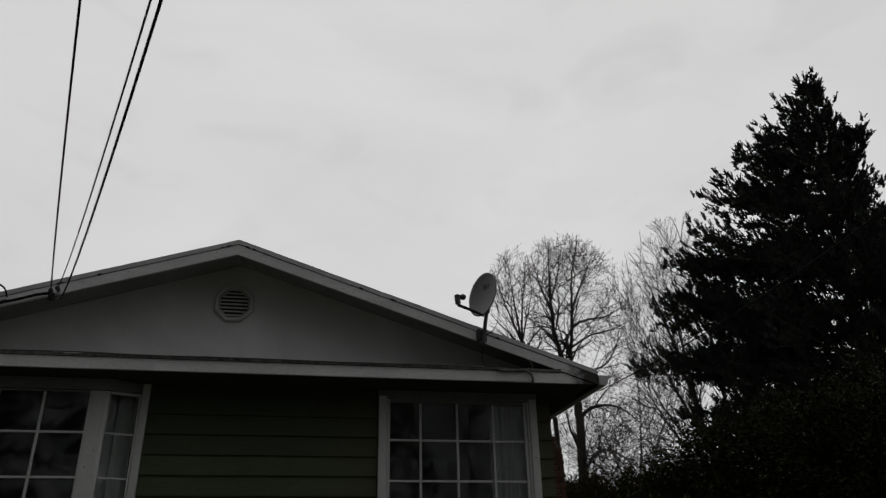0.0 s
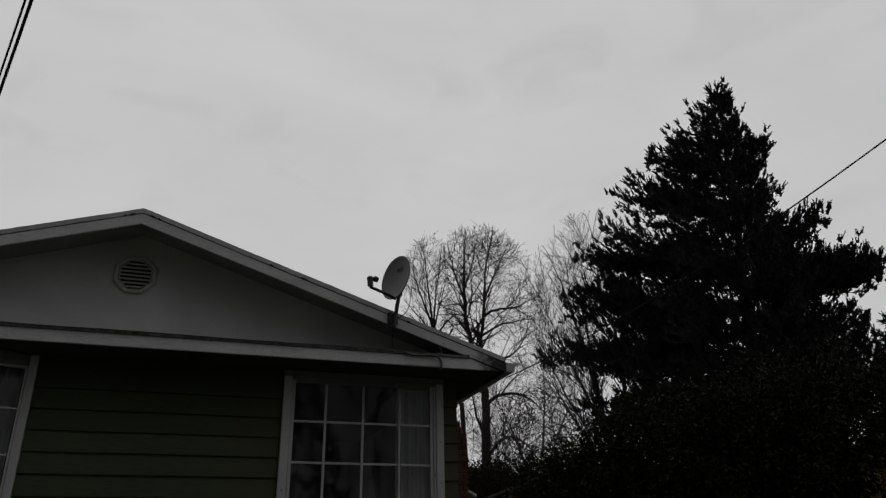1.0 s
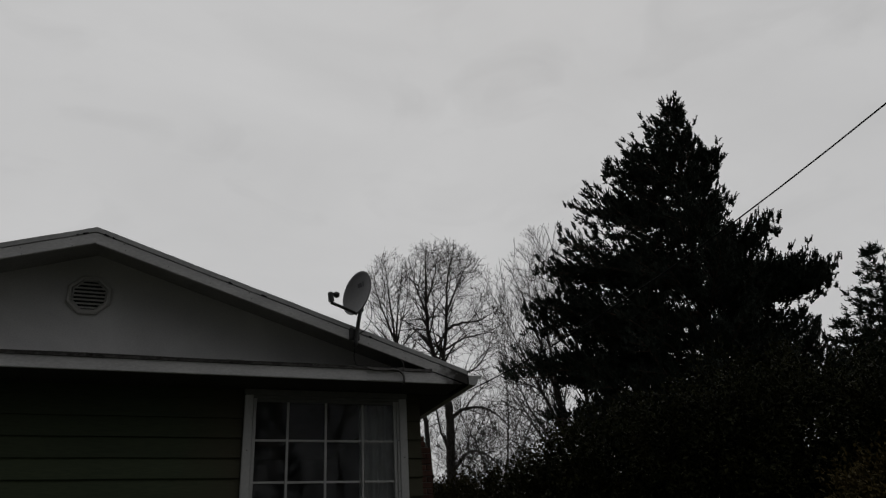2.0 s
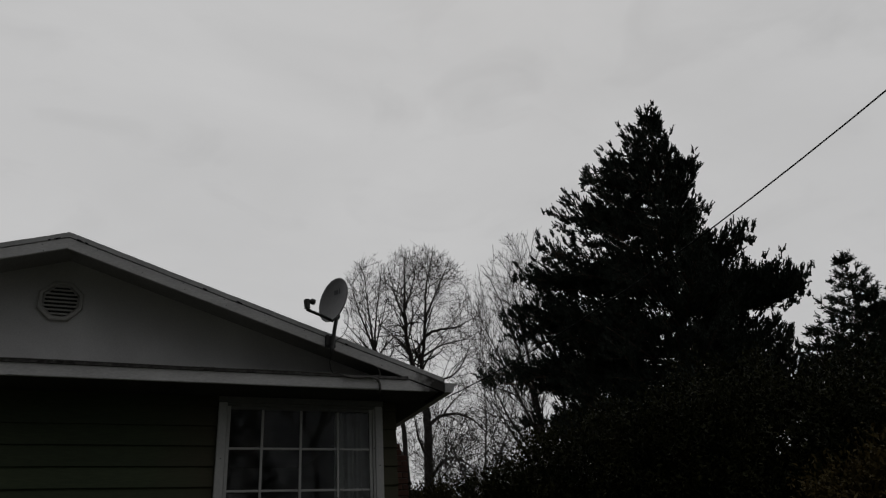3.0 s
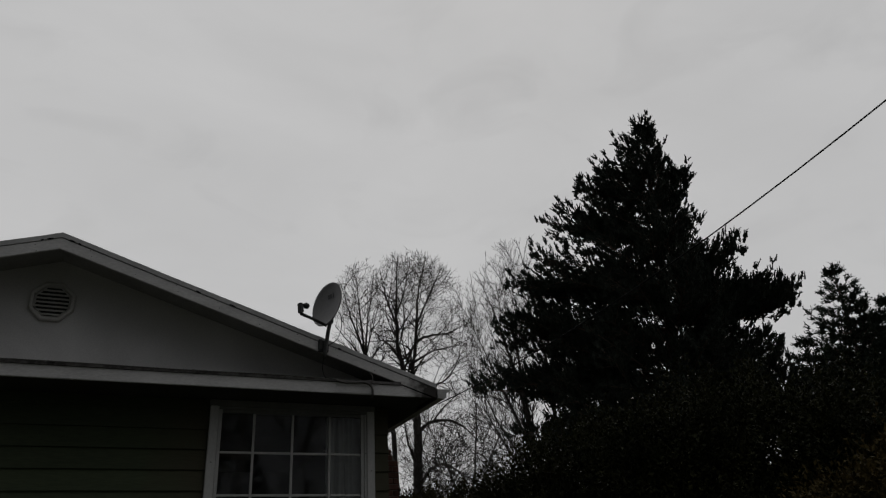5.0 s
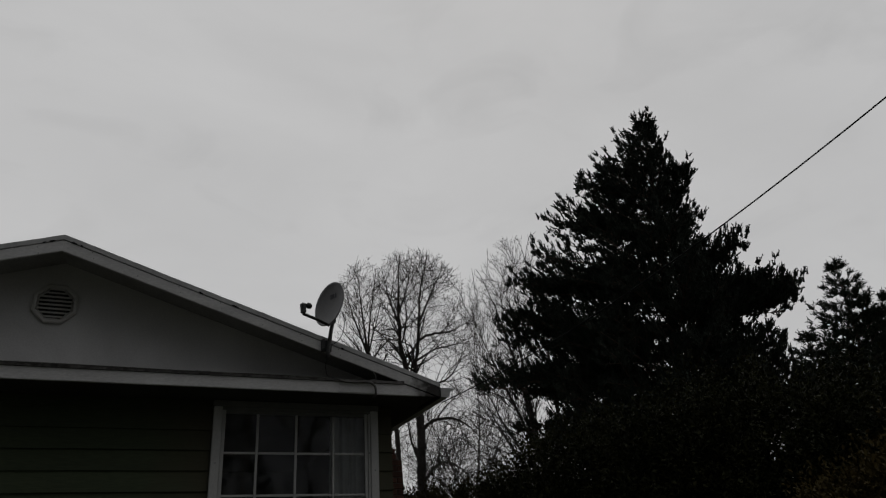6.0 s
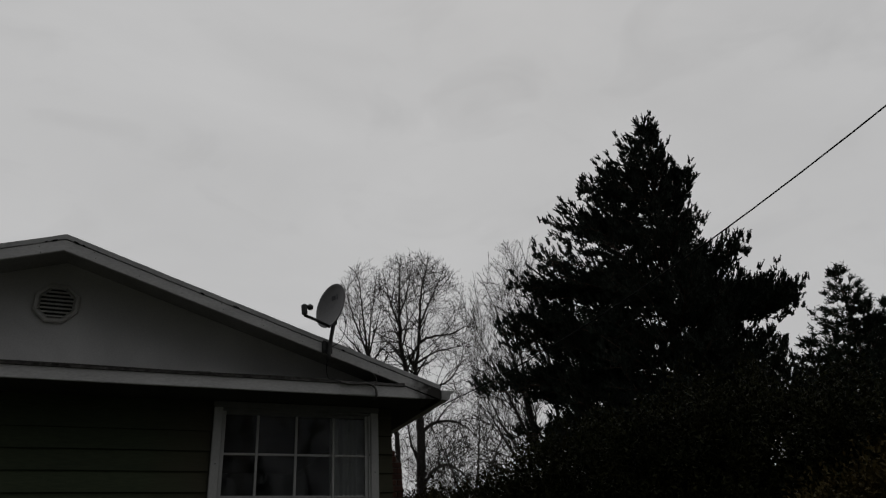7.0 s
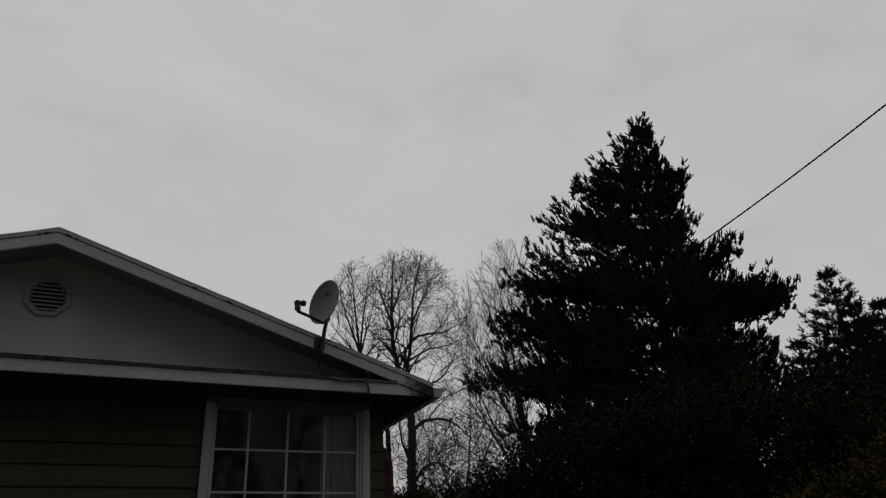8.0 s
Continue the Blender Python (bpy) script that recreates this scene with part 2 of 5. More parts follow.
def hang(name, mesh, material, parent, at=(0, 0, 0), label="", kind=""):
    """Links a mesh, given about the point at, under a thing or a part."""
    if not mesh.materials:
        mesh.materials.append(material)
    ob = new(name, mesh)
    WHERE[ob.name] = Vector(at)
    if parent:
        ob.parent = parent
        ob.location = Vector(at) - WHERE[parent.name]
    else:
        ob.location = at
    return tagged(ob, label, kind=kind)


def part(name, bm, material, parent, label="", kind="", bevel=0.0, smooth=False):
    """Links a bmesh in world metres as one mesh under a thing or under a part."""
    if bevel:
        bmesh.ops.bevel(bm, geom=bm.edges[:], offset=bevel, segments=2, affect="EDGES", clamp_overlap=True)
    lo = [min(v.co[i] for v in bm.verts) for i in range(3)]
    hi = [max(v.co[i] for v in bm.verts) for i in range(3)]
    at = Vector([(lo[0] + hi[0]) / 2, (lo[1] + hi[1]) / 2, lo[2]])
    bmesh.ops.translate(bm, verts=bm.verts, vec=-at)
    bmesh.ops.recalc_face_normals(bm, faces=bm.faces)
    me = bpy.data.meshes.new(name)
    bm.to_mesh(me)
    bm.free()
    if smooth:
        me.polygons.foreach_set("use_smooth", [True] * len(me.polygons))
    return hang(name, me, material, parent, at, label, kind)


def box(x0, x1, y0, y1, z0, z1, bm=None):
    bm = bm or bmesh.new()
    v = [bm.verts.new((x, y, z)) for z in (z0, z1) for x, y in ((x0, y0), (x1, y0), (x1, y1), (x0, y1))]
    for f in ((0, 3, 2, 1), (4, 5, 6, 7), (0, 1, 5, 4), (1, 2, 6, 5), (2, 3, 7, 6), (3, 0, 4, 7)):
        bm.faces.new([v[i] for i in f])
    return bm


def prism(outline, way, bm=None):
    """A solid from an outline of points, pushed along way."""
    bm = bm or bmesh.new()
    a = [bm.verts.new(p) for p in outline]
    b = [bm.verts.new(Vector(p) + Vector(way)) for p in outline]
    bm.faces.new(a)
    bm.faces.new(b[::-1])
    for i in range(len(a)):
        j = (i + 1) % len(a)
        bm.faces.new((a[j], a[i], b[i], b[j]))
    return bm


def np_mesh(name, verts, faces):
    """A mesh from arrays; faces all have the same number of corners."""
    me = bpy.data.meshes.new(name)
    verts, faces = np.asarray(verts, np.float32), np.asarray(faces, np.int32)
    k = faces.shape[1]
    me.vertices.add(len(verts))
    me.vertices.foreach_set("co", verts.ravel())
    me.loops.add(faces.size)
    me.loops.foreach_set("vertex_index", faces.ravel())
    me.polygons.add(len(faces))
    me.polygons.foreach_set("loop_start", np.arange(0, faces.size, k, dtype=np.int32))
    me.update(calc_edges=True)
    return me


def across(d):
    """Two unit vectors square to each row of d."""
    d = d / np.maximum(np.linalg.norm(d, axis=1, keepdims=True), 1e-9)
    h = np.where(np.abs(d[:, 2:3]) > 0.9, np.array([[1.0, 0, 0]]), np.array([[0, 0, 1.0]]))
    u = np.cross(d, h)
    u /= np.linalg.norm(u, axis=1, keepdims=True)
    return u, np.cross(d, u)


def tubes(p0, p1, r0, r1, sides):
    """Tapered tubes from p0 to p1, as vertices and quads."""
    p0, p1, r0, r1 = (np.asarray(a, float) for a in (p0, p1, r0, r1))
    u, v = across(p1 - p0)
    ang = np.arange(sides) * 2 * np.pi / sides
    ring = u[:, None, :] * np.cos(ang)[None, :, None] + v[:, None, :] * np.sin(ang)[None, :, None]
    a = p0[:, None, :] + ring * r0[:, None, None]
    b = p1[:, None, :] + ring * r1[:, None, None]
    verts = np.concatenate([a, b], axis=1).reshape(-1, 3)
    i = np.arange(sides)
    j = (i + 1) % sides
    quad = np.stack([i, j, j + sides, i + sides], axis=1)
    faces = (quad[None] + (np.arange(len(p0)) * 2 * sides)[:, None, None]).reshape(-1, 4)
    return verts, faces


def rod(name, pts, radius, material, parent, label="", sides=8):
    """A round bar or cable through points, rounded off between them, as one mesh."""
    pts = [Vector(p) for p in pts]
    bm = bmesh.new()
    rings = []
    for i, p in enumerate(pts):
        d = (pts[min(i + 1, len(pts) - 1)] - pts[max(i - 1, 0)]).normalized()
        u = d.cross(Vector((0.31, 0.17, 0.94)) if abs(d.z) < 0.8 else Vector((1, 0.1, 0))).normalized()
        v = d.cross(u)
        r = radius[i] if isinstance(radius, (list, tuple)) else radius
        rings.append([bm.verts.new(p + (u * math.cos(a) + v * math.sin(a)) * r) for a in [k * 2 * math.pi / sides for k in range(sides)]])
    for a, b in zip(rings, rings[1:]):
        for k in range(sides):
            bm.faces.new((a[k], a[(k + 1) % sides], b[(k + 1) % sides], b[k]))
    bm.faces.new(rings[0][::-1])
    bm.faces.new(rings[-1])
    return part(name, bm, material, parent, label, smooth=True)


def sag(a, b, drop, steps=24):
    """Points of a cable that hangs between a and b."""
    a, b = Vector(a), Vector(b)
    return [a.lerp(b, k / steps) - Vector((0, 0, drop * 4 * (k / steps) * (1 - k / steps))) for k in range(steps + 1)]


def land(x, y):
    """Height of the ground: it climbs from the lane to the house and on behind it."""
    def ease(a, b, t):
        t = min(max((t - a) / (b - a), 0), 1)
        return t * t * (3 - 2 * t)
    return 0.95 * ease(-6.0, -0.6, y) + 0.5 * ease(3, 14, y) + 0.8 * ease(14, 60, y)


# ---- ground: one sheet to the horizon ----
def ground():
    xs = sorted({*[i * 2.0 for i in range(-20, 31)], *[s * 60 * 1.55 ** k for k in range(9) for s in (-1, 1)]})
    ys = sorted({*[i * 1.0 - 12 for i in range(0, 40)], *[-12 - 8 * 1.6 ** k for k in range(11)], *[28 + 8 * 1.6 ** k for k in range(11)]})
    bm = bmesh.new()
    grid = [[bm.verts.new((x, y, land(x, y) + 0.03 * noise.noise((x * 0.3, y * 0.3, 0)))) for x in xs] for y in ys]
    for r0, r1 in zip(grid, grid[1:]):
        for i in range(len(xs) - 1):
            bm.faces.new((r0[i], r0[i + 1], r1[i + 1], r1[i]))
    ob = part("ground", bm, GRASS, None, "damp winter lawn rising gently towards the house", "structure", smooth=True)
    ob["category"] = "ground"
    bm = bmesh.new()
    prev = None
    for i in range(-40, 41):
        row = [bm.verts.new((i * 4.0, y, land(i * 4.0, y) + 0.045)) for y in (-15.5, -12.5, -9.8)]
        if prev:
            for k in (0, 1):
                bm.faces.new((prev[k], row[k], row[k + 1], prev[k + 1]))
        prev = row
    road = part("road", bm, ROAD, None, "grey asphalt lane in front of the house", "structure")
    road["category"] = "road"


ground()

# ---- the house ----
APEX_X, APEX_Z, SLOPE = -2.53, 5.09, 0.33
FRONT = -0.565          # face of the rake boards and the long trim
LEFT, RIGHT = -6.17, 1.10
DEEP = 9.0
SOFFIT_Z = 3.60
EAVE = 4.04             # half width of the roof at the rake boards' ends


def roof_z(x):
    return APEX_Z - SLOPE * abs(x - APEX_X)


house = thing("house", (-2.53, 4.0, 0.9), "low house with green lap siding and pale grey gable", "house")


def house_shell():
    wall = part("wall", box(LEFT + 0.002, RIGHT - 0.002, -0.004, DEEP, 0.45, 0.98), CONCRETE, house, "grey concrete foundation")
    # front wall round the two window openings, gable above
    openings = [(-5.98, -3.44, 1.68, 3.47), (-0.80, 0.83, 1.70, 3.47)]
    xs = [LEFT, openings[0][0], openings[0][1], openings[1][0], openings[1][1], RIGHT]
    front = None
    for i in (2, 0, 4):
        wall_piece = part("front_wall", box(xs[i], xs[i + 1], 0, 0.14, 0.98, 3.60), SIDING, house, "green painted front wall behind the boards")
        front = front or wall_piece
    for x0, x1, z0, z1 in openings:
        part("front_wall", box(x0 + 0.001, x1 - 0.001, 0, 0.14, 0.98, z0), SIDING, house, "green painted wall under the window")
        part("front_wall", box(x0 + 0.001, x1 - 0.001, 0, 0.14, z1, 3.60), SIDING, house, "green painted wall over the window")
    bm = prism([(LEFT, 0.0, 3.602), (RIGHT, 0.0, 3.602), (RIGHT, 0.0, roof_z(RIGHT) - 0.07), (APEX_X, 0.0, APEX_Z - 0.07), (LEFT, 0.0, roof_z(LEFT) - 0.07)], (0, 0.12, 0))
    part("gable_wall", bm, GABLE, house, "smooth pale grey painted gable")
    for x0, x1 in ((LEFT, LEFT + 0.14), (RIGHT - 0.14, RIGHT)):
        part("side_wall", box(x0, x1, 0.142, DEEP - 0.002, 0.98, 3.60), SIDING, house, "green painted side wall")
    bm = prism([(LEFT, DEEP, 0.98), (RIGHT, DEEP, 0.98), (RIGHT, DEEP, roof_z(RIGHT) - 0.07), (APEX_X, DEEP, APEX_Z - 0.07), (LEFT, DEEP, roof_z(LEFT) - 0.07)], (0, 0.14, 0))
    part("back_wall", bm, SIDING, house, "green painted back wall")
    # rooms behind the windows
    part("room_floor", box(LEFT + 0.15, RIGHT - 0.15, 0.15, DEEP - 0.01, 0.99, 1.05), TIMBER, house, "dull timber floor")
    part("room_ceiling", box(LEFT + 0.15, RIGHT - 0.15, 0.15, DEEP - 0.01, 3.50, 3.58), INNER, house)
    part("partition", box(LEFT + 0.15, RIGHT - 0.15, 4.2, 4.3, 1.06, 3.49), INNER, house, "plastered room wall, darkened to look unlit")
    part("partition", box(-2.2, -2.1, 0.15, 4.19, 1.06, 3.49), INNER, house, "plastered room wall, darkened to look unlit")
    return front


front_wall = house_shell()


def roof():
    """Two slopes with boarded undersides, each with its shingle courses."""
    for s in (-1, 1):
        bm = bmesh.new()
        x_end = APEX_X + s * (EAVE + 0.03)
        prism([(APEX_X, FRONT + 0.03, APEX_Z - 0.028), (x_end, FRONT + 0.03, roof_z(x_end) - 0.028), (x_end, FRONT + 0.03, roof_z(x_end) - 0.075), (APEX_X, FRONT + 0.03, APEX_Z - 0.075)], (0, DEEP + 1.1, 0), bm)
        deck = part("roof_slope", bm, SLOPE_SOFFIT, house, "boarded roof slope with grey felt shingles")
        run = math.hypot(EAVE, EAVE * SLOPE)
        rows, verts, faces = 31, [], []
        rng = np.random.default_rng(4 + s)
        d = np.array([s * EAVE / run, 0, -EAVE * SLOPE / run])
        up = np.array([s * SLOPE, 0, 1.0]) / math.hypot(1, SLOPE)
        for r in range(rows):
            a, b = r * run / rows, (r + 1) * run / rows + 0.02
            y = FRONT - rng.random() * 0.3
            while y < DEEP + 0.55:
                w = 0.30 + 0.02 * rng.random()
                y0, y1 = max(y, FRONT + 0.004), min(y + w - 0.006, DEEP + 0.55)
                y += w
                if y1 - y0 < 0.03:
                    continue
                lift = 0.002 + 0.004 * rng.random()
                base = np.array([APEX_X, 0, APEX_Z - 0.026])
                k = len(verts)
                for dist, hgt in ((a, 0.004), (b, 0.016 + lift)):
                    for yy in (y0, y1):
                        p = base + d * dist
                        verts.append(p + (0, yy, 0))
                        verts.append(p + up * hgt + (0, yy, 0))
                faces += [[k + 1, k + 3, k + 7, k + 5], [k, k + 4, k + 6, k + 2], [k + 4, k + 5, k + 7, k + 6], [k, k + 1, k + 5, k + 4], [k + 2, k + 6, k + 7, k + 3]]
        hang("shingles", np_mesh("shingles", verts, faces), SHINGLE, deck, kind="stuff", label="grey felt shingles")
    bm = prism([(APEX_X - 0.13, FRONT + 0.03, APEX_Z - 0.030), (APEX_X, FRONT + 0.03, APEX_Z + 0.006), (APEX_X + 0.13, FRONT + 0.03, APEX_Z - 0.030), (APEX_X, FRONT + 0.03, APEX_Z - 0.02)], (0, DEEP + 1.05, 0))
    part("ridge_cap", bm, SHINGLE, house)


roof()


def drip_edge(s, xe):
    """A thin metal strip along the roof's edge, slightly dented from years of ladders."""
    bm = bmesh.new()
    rows, n = [], 48
    for i in range(n + 1):
        x = APEX_X + (xe - APEX_X) * i / n
        w = 0.004 * noise.noise((x * 2.3, 1.7, s)) + 0.003 * noise.noise((x * 9.0, 4.1, s))
        rows.append([bm.verts.new(p) for p in ((x, FRONT - 0.007, roof_z(x) - 0.002 + w), (x, FRONT - 0.006, roof_z(x) - 0.054 + 1.3 * w), (x, FRONT + 0.025, roof_z(x) - 0.054), (x, FRONT + 0.025, roof_z(x) - 0.002))])
    for a, b in zip(rows, rows[1:]):
        for k in range(4):
            bm.faces.new((a[k], b[k], b[(k + 1) % 4], a[(k + 1) % 4]))
    bm.faces.new(rows[0])
    bm.faces.new(rows[-1][::-1])
    return bm


def rakes_and_trim():
    for s in (-1, 1):
        xe = APEX_X + s * EAVE
        lo, hi = 0.180, 0.060
        # main rake board, then the thin edge strip over it with a shadow gap
        bm = prism([(APEX_X, FRONT, APEX_Z - hi), (xe, FRONT, roof_z(xe) - hi), (xe, FRONT, max(roof_z(xe) - lo, 3.59)), (APEX_X, FRONT, APEX_Z - lo)], (0, 0.028, 0))
        rake = part("rake_board", bm, TRIM, house, "pale grey painted rake board with grime at the eave", bevel=0.004)
        for k in range(9):
            x = APEX_X + s * (0.25 + k * 0.43)
            for dz in (0.085, 0.150):
                part("nail_head", prism([(x + dz * 0.3 + 0.005 * math.cos(t), FRONT + 0.002, roof_z(x) - dz + 0.005 * math.sin(t)) for t in [j * math.pi / 3 for j in range(6)]], (0, -0.0035, 0)), STEEL, rake)
        bm = drip_edge(s, xe)
        drip = part("drip_edge", bm, EDGE, house, "grey metal drip edge")
        # scraps of felt that stick out under the strip
        rng = random.Random(17 + s)
        for d in ((0.10, 0.06), (0.17, 0.03), (1.36, 0.05), (1.72, 0.07), (2.9, 0.04)):
            x = APEX_X + s * d[0]
            w = d[1] * 0.5
            outline = [(x + w * c, FRONT - 0.004, roof_z(x + w * c) - 0.052 + 0.008 * e * rng.uniform(0.5, 1.1)) for c, e in ((-1, 0.6), (-0.3, 1.2), (0.6, 0.8), (1, 0.2), (0.8, -0.8), (-0.2, -1.3), (-0.9, -0.6))]
            part("felt_scrap", prism(outline, (0, -0.006, 0)), RUBBER, drip)
        # dark filler strip that draws the shadow line between board and drip edge
        bm = prism([(APEX_X, FRONT + 0.012, APEX_Z - 0.03), (xe, FRONT + 0.012, roof_z(xe) - 0.03), (xe, FRONT + 0.012, roof_z(xe) - 0.085), (APEX_X, FRONT + 0.012, APEX_Z - 0.085)], (0, 0.014, 0))
        part("gap_shadow", bm, GRIME_AND_SHADE, house, "dark filler strip for the shadow gap under the drip edge")
        # closing boards under the eaves
        wall_x = RIGHT if s > 0 else LEFT
        x0, x1 = sorted((wall_x + s * 0.02, APEX_X + s * (EAVE + 0.0)))
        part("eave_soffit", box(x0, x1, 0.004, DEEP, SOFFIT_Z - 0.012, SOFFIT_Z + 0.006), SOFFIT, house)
        xf = APEX_X + s * EAVE
        x0, x1 = sorted((xf, xf + s * 0.022))
        part("eave_fascia", box(x0, x1, FRONT + 0.03, DEEP + 0.5, 3.588, roof_z(xf) - 0.03), TRIM, house)
        # gutter, a hollow trough with its end closed
        g0 = xf + s * 0.024
        shape = [(0.0, 3.70), (0.0, 3.595), (0.085, 3.59), (0.105, 3.615), (0.112, 3.66), (0.165, 3.685), (0.165, 3.70), (0.152, 3.70), (0.152, 3.690), (0.100, 3.666), (0.093, 3.62), (0.08, 3.602), (0.012, 3.606), (0.012, 3.70)]
        bm = prism([(g0 + s * a, FRONT + 0.02, z) for a, z in shape], (0, DEEP + 1.0, 0))
        gutter = part("gutter", bm, EDGE, house, "pale metal gutter, stained at its end")
        cap = [shape[i] for i in range(0, 7)]
        part("end_cap", prism([(g0 + s * a, FRONT + 0.016, z) for a, z in cap], (0, -0.004, 0)), EDGE, gutter)
    # long trim across the foot of the gable, cut to the slope at both ends
    top, bot = 3.712, 3.59
    def cut(z, s):
        return APEX_X + s * (APEX_Z - 0.180 - z) / SLOPE
    bm = prism([(cut(bot, -1), FRONT + 0.003, bot), (cut(bot, 1), FRONT + 0.003, bot), (cut(top, 1), FRONT + 0.003, top), (cut(top, -1), FRONT + 0.003, top)], (0, 0.03, 0))
    part("trim_board", bm, TRIM, house, "long pale grey trim board under the gable", bevel=0.004)
    part("repair_patch", box(0.335, 0.725, FRONT - 0.001, FRONT + 0.006, 3.598, 3.704), TRIM, house, "paler repainted patch on the trim board", bevel=0.002)
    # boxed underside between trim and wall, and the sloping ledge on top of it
    part("front_soffit", box(LEFT - 0.35, RIGHT + 0.35, FRONT + 0.034, -0.003, SOFFIT_Z - 0.008, SOFFIT_Z + 0.01), SOFFIT, house, "boarded soffit, its colour darkened for deep shade")
    a, b = cut(top, -1) + 0.02, cut(top, 1) - 0.02
    bm = bmesh.new()
    n = 240
    rows = []
    for i in range(n + 1):
        x = a + (b - a) * i / n
        w = 0.009 * noise.noise((x * 3.1, 0, 0)) + 0.006 * noise.noise((x * 13.0, 5, 0)) + 0.004 * noise.noise((x * 37.0, 2, 0))
        rows.append([bm.verts.new(p) for p in ((x, FRONT - 0.012, top + 0.002), (x, FRONT - 0.016, top + 0.031 + 1.5 * w), (x, FRONT + 0.06, top + 0.042 + w), (x, -0.003, top + 0.10), (x, -0.003, top + 0.08), (x, FRONT + 0.05, top + 0.002))])
    for r0, r1 in zip(rows, rows[1:]):
        for k in range(6):
            bm.faces.new((r0[k], r1[k], r1[(k + 1) % 6], r0[(k + 1) % 6]))
    part("ledge_flashing", bm, GRIME_AND_SHADE, house, "grimy wrinkled felt flashing")


rakes_and_trim()


def gable_vent():
    cx, cz, r = -2.562, 4.540, 0.212
    vent = part("gable_vent", prism([(cx + 0.165 * math.cos(a), -0.006, cz + 0.165 * math.sin(a)) for a in [k * math.pi / 4 + math.pi / 8 for k in range(8)]], (0, -0.004, 0)), BLACK, house, "octagonal slatted gable vent")
    bm = bmesh.new()
    loops = []
    for rad, y in ((r, -0.004), (r, -0.032), (r - 0.012, -0.042), (r - 0.035, -0.042), (r - 0.042, -0.034), (r - 0.042, -0.004)):
        loops.append([bm.verts.new((cx + rad / math.cos(math.pi / 8) * math.cos(a), y, cz + rad / math.cos(math.pi / 8) * math.sin(a))) for a in [k * math.pi / 4 + math.pi / 8 for k in range(8)]])
    for i in range(6):
        a, b = loops[i], loops[(i + 1) % 6]
        for k in range(8):
            bm.faces.new((a[k], a[(k + 1) % 8], b[(k + 1) % 8], b[k]))
    part("frame", bm, VENT, vent)
    inner = r - 0.042
    for k in range(8):
        z = cz - inner + 0.022 + k * 0.0435
        zz = abs(z + 0.008 - cz)
        corner = inner * math.tan(math.pi / 8)
        half = inner if zz < corner else inner - (zz - corner)
        half -= 0.002
        bm = prism([(cx - half, -0.040, z + 0.010), (cx - half, -0.040, z - 0.006), (cx - half, -0.036, z - 0.008), (cx - half, -0.014, z + 0.006), (cx - half, -0.014, z + 0.012)], (2 * half, 0, 0))
        part("slat", bm, VENT, vent)


gable_vent()


def window_unit(win, x0, x1, z0, z1, y, cols, rows, sash=0.035):
    """Sash, glazing bars and panes of a flat window that faces the camera's side, under win."""
    for nm, b in (("stile", (x0 - sash, x0, z0 - sash, z1 + sash)), ("stile", (x1, x1 + sash, z0 - sash, z1 + sash)), ("rail", (x0, x1, z0 - sash, z0)), ("rail", (x0, x1, z1, z1 + sash))):
        # the top rail takes the darker colour of the shaded head
        part(nm, box(b[0], b[1], y - 0.02, y + 0.025, b[2], b[3]), HEAD_SHADE if b[2] == z1 else SASH, win, bevel=0.003)
    for x in cols:
        part("glazing_bar", box(x - 0.013, x + 0.013, y - 0.012, y + 0.010, z0, z1), SASH, win, bevel=0.004)
    edges = [x0, *cols, x1]
    for z in rows:
        for a, b in zip(edges, edges[1:]):
            part("glazing_bar", box(a + (0.013 if a != x0 else 0), b - (0.013 if b != x1 else 0), y - 0.010, y + 0.009, z - 0.012, z + 0.012), SASH, win, bevel=0.004)
    levels = [z0, *sorted(rows), z1]
    for a, b in zip(edges, edges[1:]):
        for c, d in zip(levels, levels[1:]):
            bm = bmesh.new()
            bm.faces.new([bm.verts.new(p) for p in ((a, y, c), (b, y, c), (b, y, d), (a, y, d))])
            pane = part("pane", bm, GLASS, win)
            pane.visible_shadow = False


def right_window():
    win = part("window", box(-0.98, 1.00, -0.085, -0.02, 1.55, 1.60), SASH, house, "white painted window with sixteen small panes", bevel=0.006)
    z0, z1 = 1.74, 3.455
    window_unit(win, -0.762, 0.782, z0, z1, -0.012, [-0.42, 0.0, 0.42], [2.172, 2.606, 3.040])
    for a, b in ((-0.892, -0.802), (0.846, 0.936)):
        part("casing", box(a, b, -0.062, -0.004, 1.60, 3.52), SASH, win, bevel=0.005)
    for x, z in ((-0.845, 2.93), (-0.850, 2.32), (-0.84, 2.0), (0.892, 2.86), (0.895, 2.42), (0.832, 3.05), (0.83, 2.5)):
        part("nail_head", prism([(x + 0.007 * math.cos(t), -0.060 if x < 0 or x > 0.85 else -0.047, z + 0.007 * math.sin(t)) for t in [j * math.pi / 3 for j in range(6)]], (0, -0.004, 0)), STEEL, win)
    part("head_casing", box(-0.900, 0.944, -0.064, -0.004, 3.522, 3.585), HEAD_SHADE, win, "grey head board, darkened for the soffit's shade", bevel=0.005)
    part("head_jamb", box(-0.80, 0.844, -0.044, -0.004, 3.492, 3.519), HEAD_SHADE, win)
    part("jamb", box(0.819, 0.844, -0.048, -0.004, 1.705, 3.49), SASH, win, bevel=0.003)
    part("lower_casing", box(-0.80, 0.844, -0.058, -0.004, 1.602, 1.702), SASH, win, bevel=0.004)


right_window()


